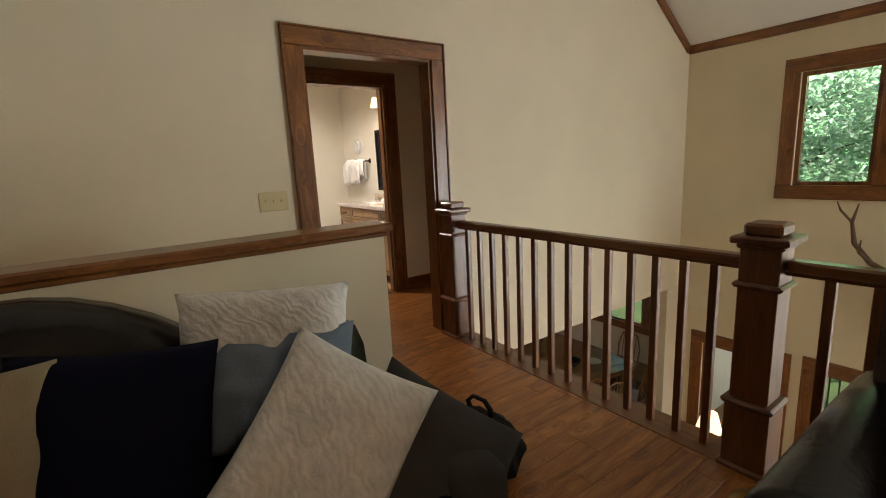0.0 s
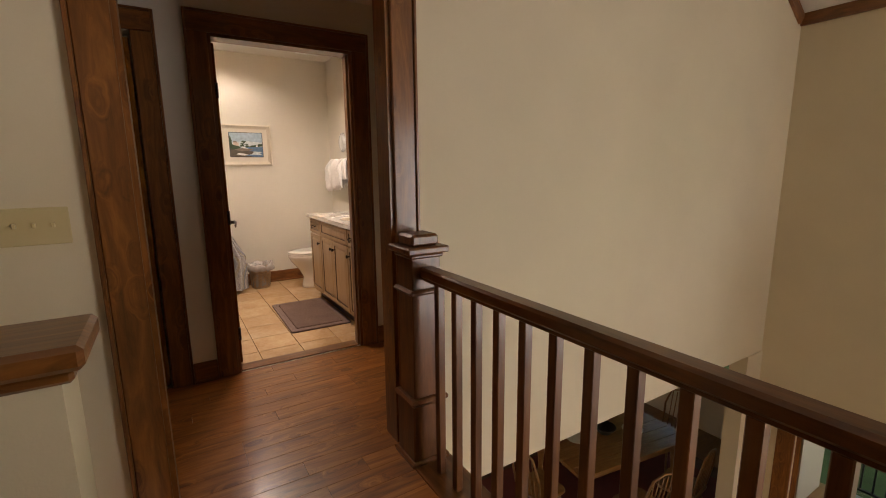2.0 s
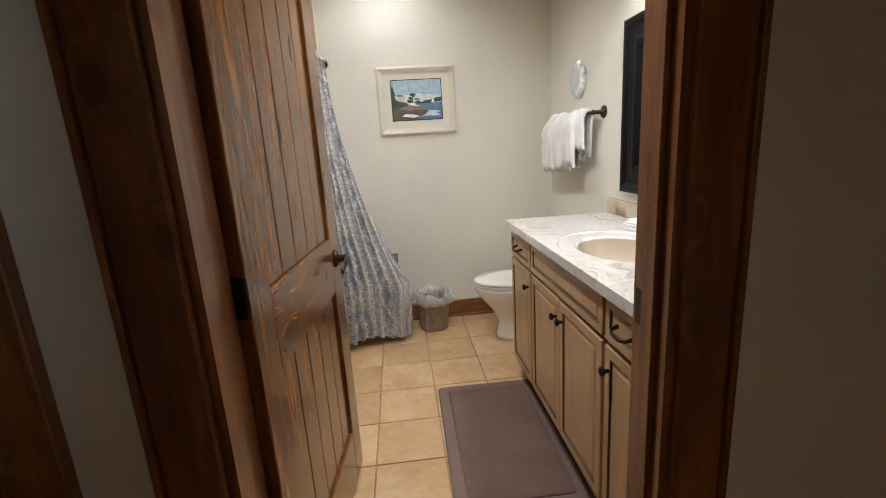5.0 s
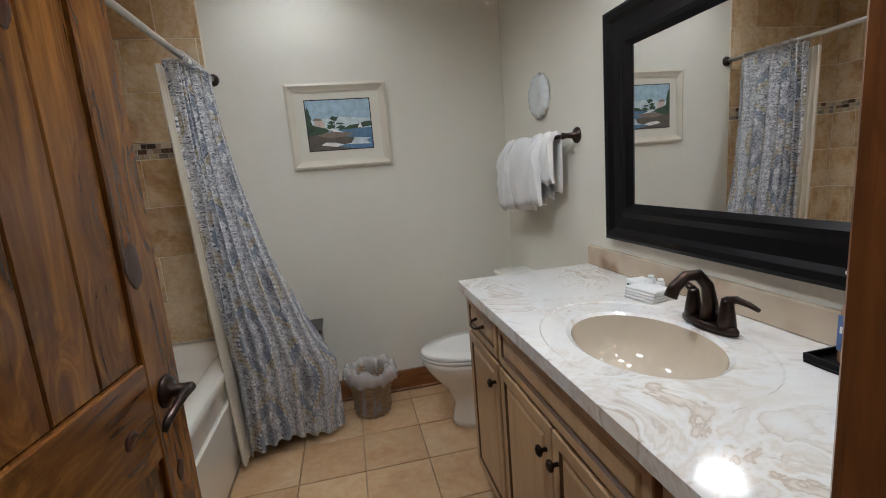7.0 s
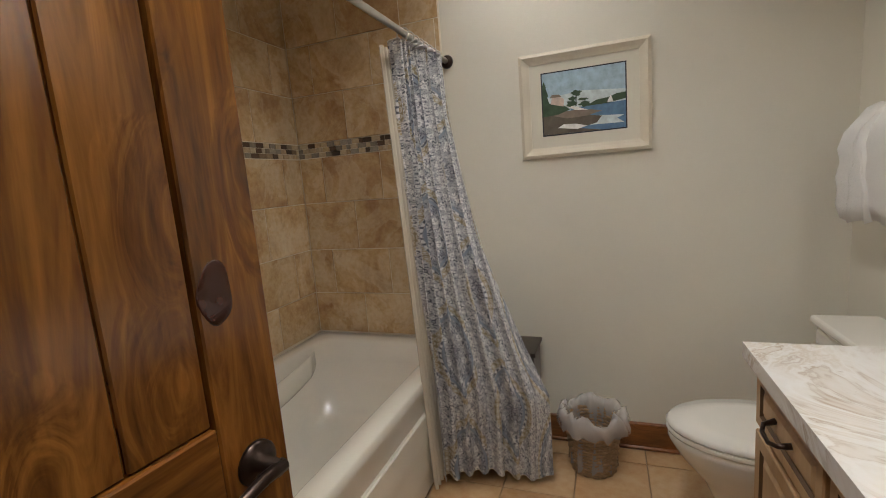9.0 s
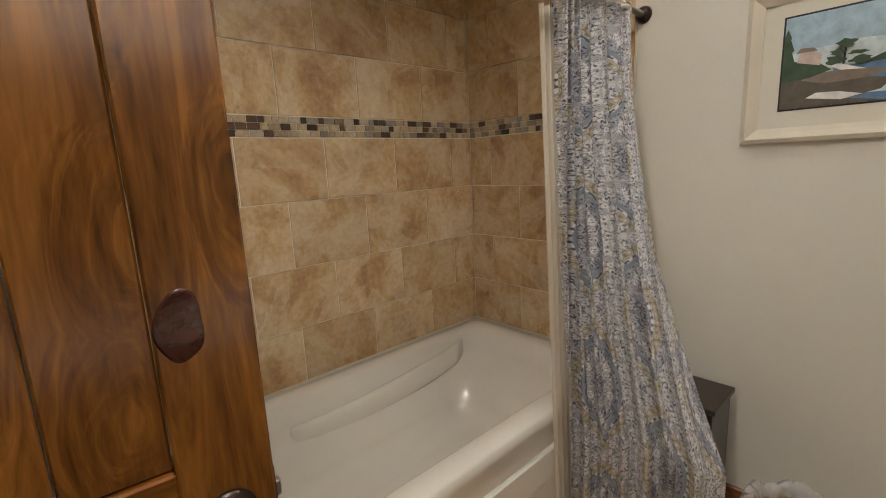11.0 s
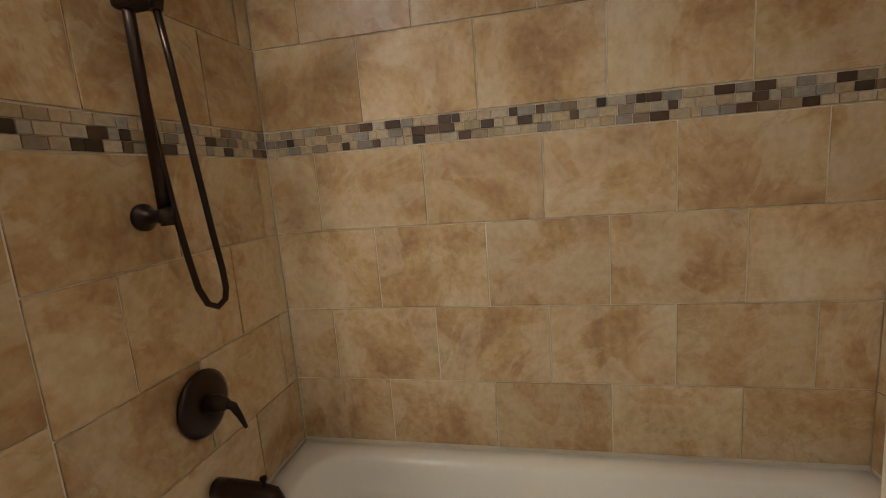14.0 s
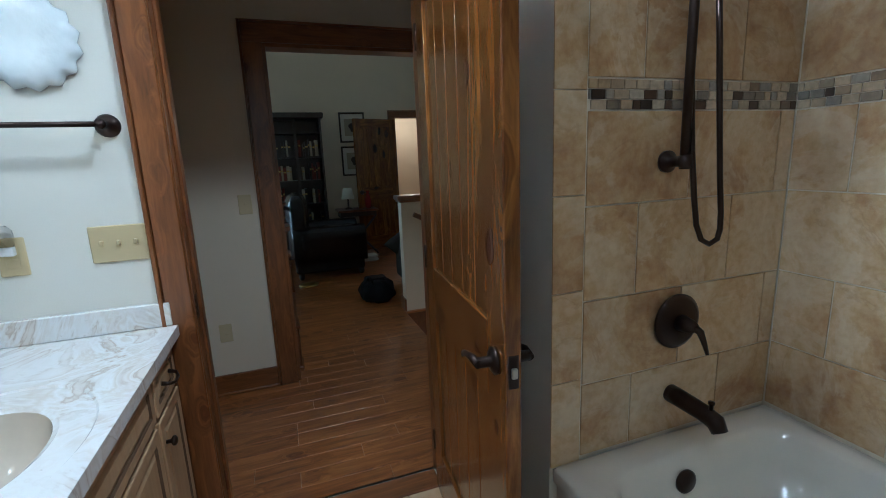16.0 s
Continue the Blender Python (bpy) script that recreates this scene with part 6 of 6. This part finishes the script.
ch = windsor(pose(5.25, 3.65, -2.75, 0, 0, 172))
for x, y, r in ((5.95, 3.60, 188), (6.75, 4.3, -98), (5.3, 5.2, 0), (6.0, 5.2, 8), (4.55, 4.45, 90)):
    copy_thing(ch, pose(x, y, -2.75, 0, 0, r))
rg = thing("area_rug", (5.65, 4.3, -2.75), "dark patterned rug under the dining table", "rug")
part("rug", box((-1.6, -1.25, 0.0005), (1.6, 1.3, 0.012), 0.003), RUGD, rg)
b_in = part("rug_border", box((-1.35, -1.0, 0.0122), (1.35, 1.05, 0.014)), BOOKB, rg, "red inner field")
lt = thing("console_table", (5.45, 2.2, -2.75), "wooden side table by the patio door", "side table")
part("top", box((-0.28, -0.28, 0.58), (0.28, 0.28, 0.62), 0.006), PINE, lt)
for x in (-0.23, 0.23):
    for y in (-0.23, 0.23):
        part("leg", box((x - 0.02, y - 0.02, 0), (x + 0.02, y + 0.02, 0.5795), 0.003), PINE, lt)
ll = thing("table_lamp", (5.35, 2.22, -2.1297), "lit table lamp with a cream cone shade", "lamp")
part("base", lathe([(0.07, 0), (0.075, 0.015), (0.03, 0.04), (0.05, 0.12), (0.015, 0.2), (0.012, 0.26), (0, 0.26)], 20), BRASS, ll)
bm = rings([[(r * math.cos(2 * math.pi * i / 24), r * math.sin(2 * math.pi * i / 24), z) for i in range(24)] for r, z in ((0.14, 0.20), (0.08, 0.42), (0.077, 0.42), (0.137, 0.20))], closed=True)
part("shade", bm, SHADE, ll, "glowing cream shade")

# deck outside
deck = tagged(new("deck"), "weathered grey plank deck", "deck", kind="structure")
for i in range(16):
    part("plank", box((6.03 + 0.145 * i, -4.2, -2.86), (6.03 + 0.145 * i + 0.139, 2.90, -2.83), 0.004), STONE, deck)
dr = thing("deck_railing", (8.30, 0, -2.83), "dark metal deck railing with thin balusters", "railing")
part("top_rail", box((-0.04, -4.2, 0.92), (0.04, 2.9, 0.96), 0.004), BLACKM, dr)
part("bottom_rail", box((-0.02, -4.2, 0.10), (0.02, 2.9, 0.13), 0.003), BLACKM, dr)
bb = None
for k in range(60):
    y = -4.1 + 0.118 * k
    if bb is None:
        bb = part("baluster", box((-0.009, -0.009, 0.1305), (0.009, 0.009, 0.9195)), BLACKM, dr)
        o = bb
    else:
        o = bb.copy()
        scene.collection.objects.link(o)
    o.matrix_basis = Matrix.Translation((0, y, 0))
dc = thing("deck_chair", pose(7.3, 2.0, -2.83, 0, 0, -70), "dark sling deck chair", "chair")
part("sling", rings([[(-0.26, 0.25, 0.40), (0.26, 0.25, 0.40), (0.26, 0.25, 0.41), (-0.26, 0.25, 0.41)], [(-0.26, -0.2, 0.36), (0.26, -0.2, 0.36), (0.26, -0.2, 0.37), (-0.26, -0.2, 0.37)], [(-0.26, -0.45, 1.0), (0.26, -0.45, 1.0), (0.26, -0.44, 1.01), (-0.26, -0.44, 1.01)]]), CHARC, dc)
for s in (-1, 1):
    part("leg", tube([(s * 0.28, 0.28, 0), (s * 0.28, 0.26, 0.41), (s * 0.28, -0.2, 0.37), (s * 0.28, -0.46, 1.02)], 0.014, 8), BLACKM, dc)
    part("leg", tube([(s * 0.28, -0.35, 0), (s * 0.28, -0.2, 0.37)], 0.014, 8), BLACKM, dc)
setting("eave_soffit", box((6.03, -4.2, 2.30), (6.30, 2.6, 2.38)), TRIM["y"], "stained wood eave soffit outside", "eave")

# trees and ground
gr = rings([[(6.2, -160, -5.2), (6.2, 160, -5.2), (6.2, 160, -5.3), (6.2, -160, -5.3)], [(200, -160, -3.0), (200, 160, -3.0), (200, 160, -3.2), (200, -160, -3.2)]])
setting("ground", smooth(gr, False), GRASS, "green forest floor outside the windows", "ground")
rnd = random.Random(7)


def tree_mesh(h, r, leaves, rnd):
    trunk = tube([(0, 0, 0), (0.08, 0.03, h * 0.35), (0.02, -0.06, h * 0.7), (0.1, 0.05, h)], [0.17, 0.13, 0.09, 0.03], 10)
    ends = []
    for k in range(11):
        a, z = rnd.uniform(0, 6.28), h * rnd.uniform(0.22, 0.9)
        ln = r * rnd.uniform(0.5, 1.0)
        tip = (ln * math.cos(a), ln * math.sin(a), z + ln * 0.4)
        tube([(0.05, 0, z), (tip[0] * 0.5, tip[1] * 0.5, z + ln * 0.25), tip], [0.05, 0.03, 0.01], 6, trunk)
        ends.append(tip)
        ends.append((tip[0] * 0.5, tip[1] * 0.5, z + ln * 0.25))
    pts, faces = [], []
    for k in range(leaves):
        e = ends[k % len(ends)]
        c = Vector(e) + Vector((rnd.gauss(0, 0.42), rnd.gauss(0, 0.42), rnd.gauss(0, 0.30)))
        m = Euler((rnd.uniform(-0.9, 0.9), rnd.uniform(-0.9, 0.9), rnd.uniform(0, 6.28))).to_matrix()
        s = rnd.uniform(0.05, 0.11)
        n0 = len(pts)
        for q in ((-s, 0, 0), (0, -s * 0.55, 0.01), (s * 1.1, 0, -0.01), (0, s * 0.55, 0.01)):
            pts.append(c + m @ Vector(q))
        faces.append((n0, n0 + 1, n0 + 2, n0 + 3))
    return trunk, pts, faces


first = None
protos = []
for k in range(3):
    h = (9.0, 11.0, 8.0)[k]
    trunk, pts, faces = tree_mesh(h, 2.3, 8000, rnd)
    t = thing("broadleaf_tree", (13 + k, -3 + 4 * k, -5.0), "tall green broadleaf tree outside the window", "tree", "trees outside")
    part("trunk", trunk, BARK, t)
    me = bpy.data.meshes.new("crown")
    me.from_pydata(pts, [], faces)
    me.materials.append(LEAF)
    cr = new("crown", me)
    cr.parent = t
    protos.append(t)
k = 0
for x, ys in ((14.5, (-6, -3.5, 1.0, 4.6, 10.5)), (17.5, (-8, -1.0, 3.0, 8.5, 13)), (21, (-10, -5, 1.5, 6.0, 11, 17))):
    for y in ys:
        copy_thing(protos[k % 3], pose(x + rnd.uniform(-0.5, 0.5), y, -5.0 + rnd.uniform(-0.3, 0.4), 0, 0, rnd.uniform(0, 360)))
        k += 1
# backdrop woods: emission stands in for daylight on the foliage
FOREST, mb = base_mat("far_woods_glow", 0.9)
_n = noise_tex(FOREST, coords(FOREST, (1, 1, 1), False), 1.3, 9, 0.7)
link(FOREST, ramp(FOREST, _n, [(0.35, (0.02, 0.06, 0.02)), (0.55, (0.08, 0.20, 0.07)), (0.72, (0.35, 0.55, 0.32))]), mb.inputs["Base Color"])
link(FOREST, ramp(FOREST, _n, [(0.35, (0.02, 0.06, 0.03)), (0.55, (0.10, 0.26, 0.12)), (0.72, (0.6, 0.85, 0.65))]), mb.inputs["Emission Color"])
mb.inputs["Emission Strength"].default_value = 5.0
tagged(part("backdrop", box((60, -70, -6), (60.2, 80, 22)), FOREST), "glowing backdrop of distant woods", "backdrop", kind="structure")


# ---------- pieces: floor boards and tiles ----------
def pieces(parent, name, sizes, material, bev):
    """Place boxes given as (lo, hi); alike sizes share one mesh."""
    cache = {}
    for lo, hi in sizes:
        dims = tuple(round(b - a, 3) for a, b in zip(lo, hi))
        if dims not in cache:
            bm = box([-d / 2 for d in dims], [d / 2 for d in dims], bev)
            me = bpy.data.meshes.new(name)
            bm.to_mesh(me)
            bm.free()
            me.materials.append(material)
            cache[dims] = me
        ob = new(name, cache[dims])
        ob.parent = parent
        ob.matrix_basis = Matrix.Translation([(a + b) / 2 for a, b in zip(lo, hi)])


rnd = random.Random(11)
floor_ob = tagged(new("floor"), "glossy red oak strip floor", "floor", kind="structure")
sizes = []
W = 0.108
y = -1.4
while y < Y2 + 0.02:
    y1 = min(y + W, Y2 + 0.02)
    if y < Y1 - 0.05:
        x0, x1 = (-2.2, 2.03)
        if y >= 2.02 - W * 0.6:
            x0 = 1.06
    elif y < Y1B:
        x0, x1 = (1.115, 2.065)
    else:
        x0, x1 = (-0.6, 3.6)
    if y < Y1B < y1 and y >= Y1 - 0.05:
        sizes.append(((-0.6, Y1B, -0.018), (1.114, y1 - 0.0008, 0.0)))
        sizes.append(((2.066, Y1B, -0.018), (3.6, y1 - 0.0008, 0.0)))
    x = x0 - rnd.choice((0, 0.2, 0.4, 0.6))
    while x < x1:
        ln = rnd.choice((0.5, 0.7, 0.9, 1.2))
        a, b = max(x, x0), min(x + ln, x1)
        if b - a > 0.03:
            sizes.append(((a, y, -0.018), (b - 0.0008, y1 - 0.0008, 0.0)))
        x += ln
    y += W
pieces(floor_ob, "floor_board", sizes, PLANK, 0.0009)

bath_floor = tagged(new("floor_bath"), "square beige ceramic floor tiles", "floor", kind="structure")
sizes = []
P_ = 0.2965
for i in range(-6, 6):
    for j in range(-8, 4):
        x0, y0 = 1.968 + P_ * i, 6.285 + P_ * j
        a, b, c, d = max(x0, 1.36), min(x0 + P_, XR), max(y0, Y2B + 0.012), min(y0 + P_, YF)
        if b - a > 0.02 and d - c > 0.02:
            sizes.append(((a + 0.0025, c + 0.0025, -0.012), (b - 0.0025, d - 0.0025, 0.0)))
pieces(bath_floor, "tile", sizes, FTILE, 0.0015)

Z_ROWS = [(0.512, 0.742), (0.742, 0.993), (0.993, 1.258), (1.258, 1.505), (1.586, 1.836), (1.836, 2.090), (2.090, 2.345), (2.345, 2.615)]


def tiled(parent, axis, a0, a1, face, depth, joint, tw=0.356):
    """Running-bond tiles on a wall: axis 0 along x or 1 along y; the face plane, proud by depth."""
    sizes, strips = [], []
    for r, (z0, z1) in enumerate(Z_ROWS):
        off = joint + (tw / 2 if r in (0, 2, 4, 6) else 0)
        k = math.floor((a0 - off) / tw)
        while off + k * tw < a1:
            a, b = max(a0, off + k * tw), min(a1, off + (k + 1) * tw)
            k += 1
            if b - a < 0.012:
                continue
            lo, hi = [0, 0, z0 + 0.0019], [0, 0, z1 - 0.0019]
            lo[axis], hi[axis] = a + 0.0019, b - 0.0019
            lo[1 - axis], hi[1 - axis] = min(face, face + depth), max(face, face + depth)
            sizes.append((lo, hi))
    for r in range(3):
        z0 = 1.508 + 0.0257 * r
        a = a0 - rnd.uniform(0, 0.03)
        while a < a1:
            w = rnd.choice((0.026, 0.040, 0.044, 0.050))
            p, q = max(a, a0), min(a + w, a1)
            if q - p > 0.008:
                lo, hi = [0, 0, z0], [0, 0, z0 + 0.0235]
                lo[axis], hi[axis] = p, q - 0.0022
                d = depth * rnd.choice((0.9, 1.0, 1.12))
                lo[1 - axis], hi[1 - axis] = min(face, face + d), max(face, face + d)
                strips.append((lo, hi))
            a += w
    pieces(parent, "tile", sizes, WTILE, 0.0012)
    pieces(parent, "mosaic_tile", strips, MOSAIC, 0.001)


t1 = tagged(new("wall_tiles_long"), "tan travertine-look tiles with a slate mosaic band", "tiled wall", kind="structure")
tiled(t1, 1, 4.9745, YF - 0.005, XL, 0.0045, 5.494)
t2 = tagged(new("wall_tiles_far"), "tan travertine-look tiles with a slate mosaic band", "tiled wall", kind="structure")
part("tile_bed", box((XL + 0.002, YF - 0.004, 0.50), (1.40, YF - 0.0005, 2.615)), GROUT, t2)
tiled(t2, 0, XL + 0.006, 1.395, YF - 0.004, -0.0045, 0.66)
t3 = tagged(new("wall_tiles_tap"), "tan travertine-look tiles with a slate mosaic band", "tiled wall", kind="structure")
part("tile_bed", box((XL + 0.002, 4.9655, 0.50), (1.39, 4.9695, 2.615)), GROUT, t3)
tiled(t3, 0, XL + 0.006, 1.292, 4.9695, 0.0045, 0.935)
tiled_edge = [((1.2935, 4.9695, 0.50 + 0.264 * i), (1.392, 4.974, 0.50 + 0.264 * i + 0.2615)) for i in range(8)]
pieces(t3, "edge_tile", tiled_edge, WTILE, 0.0012)
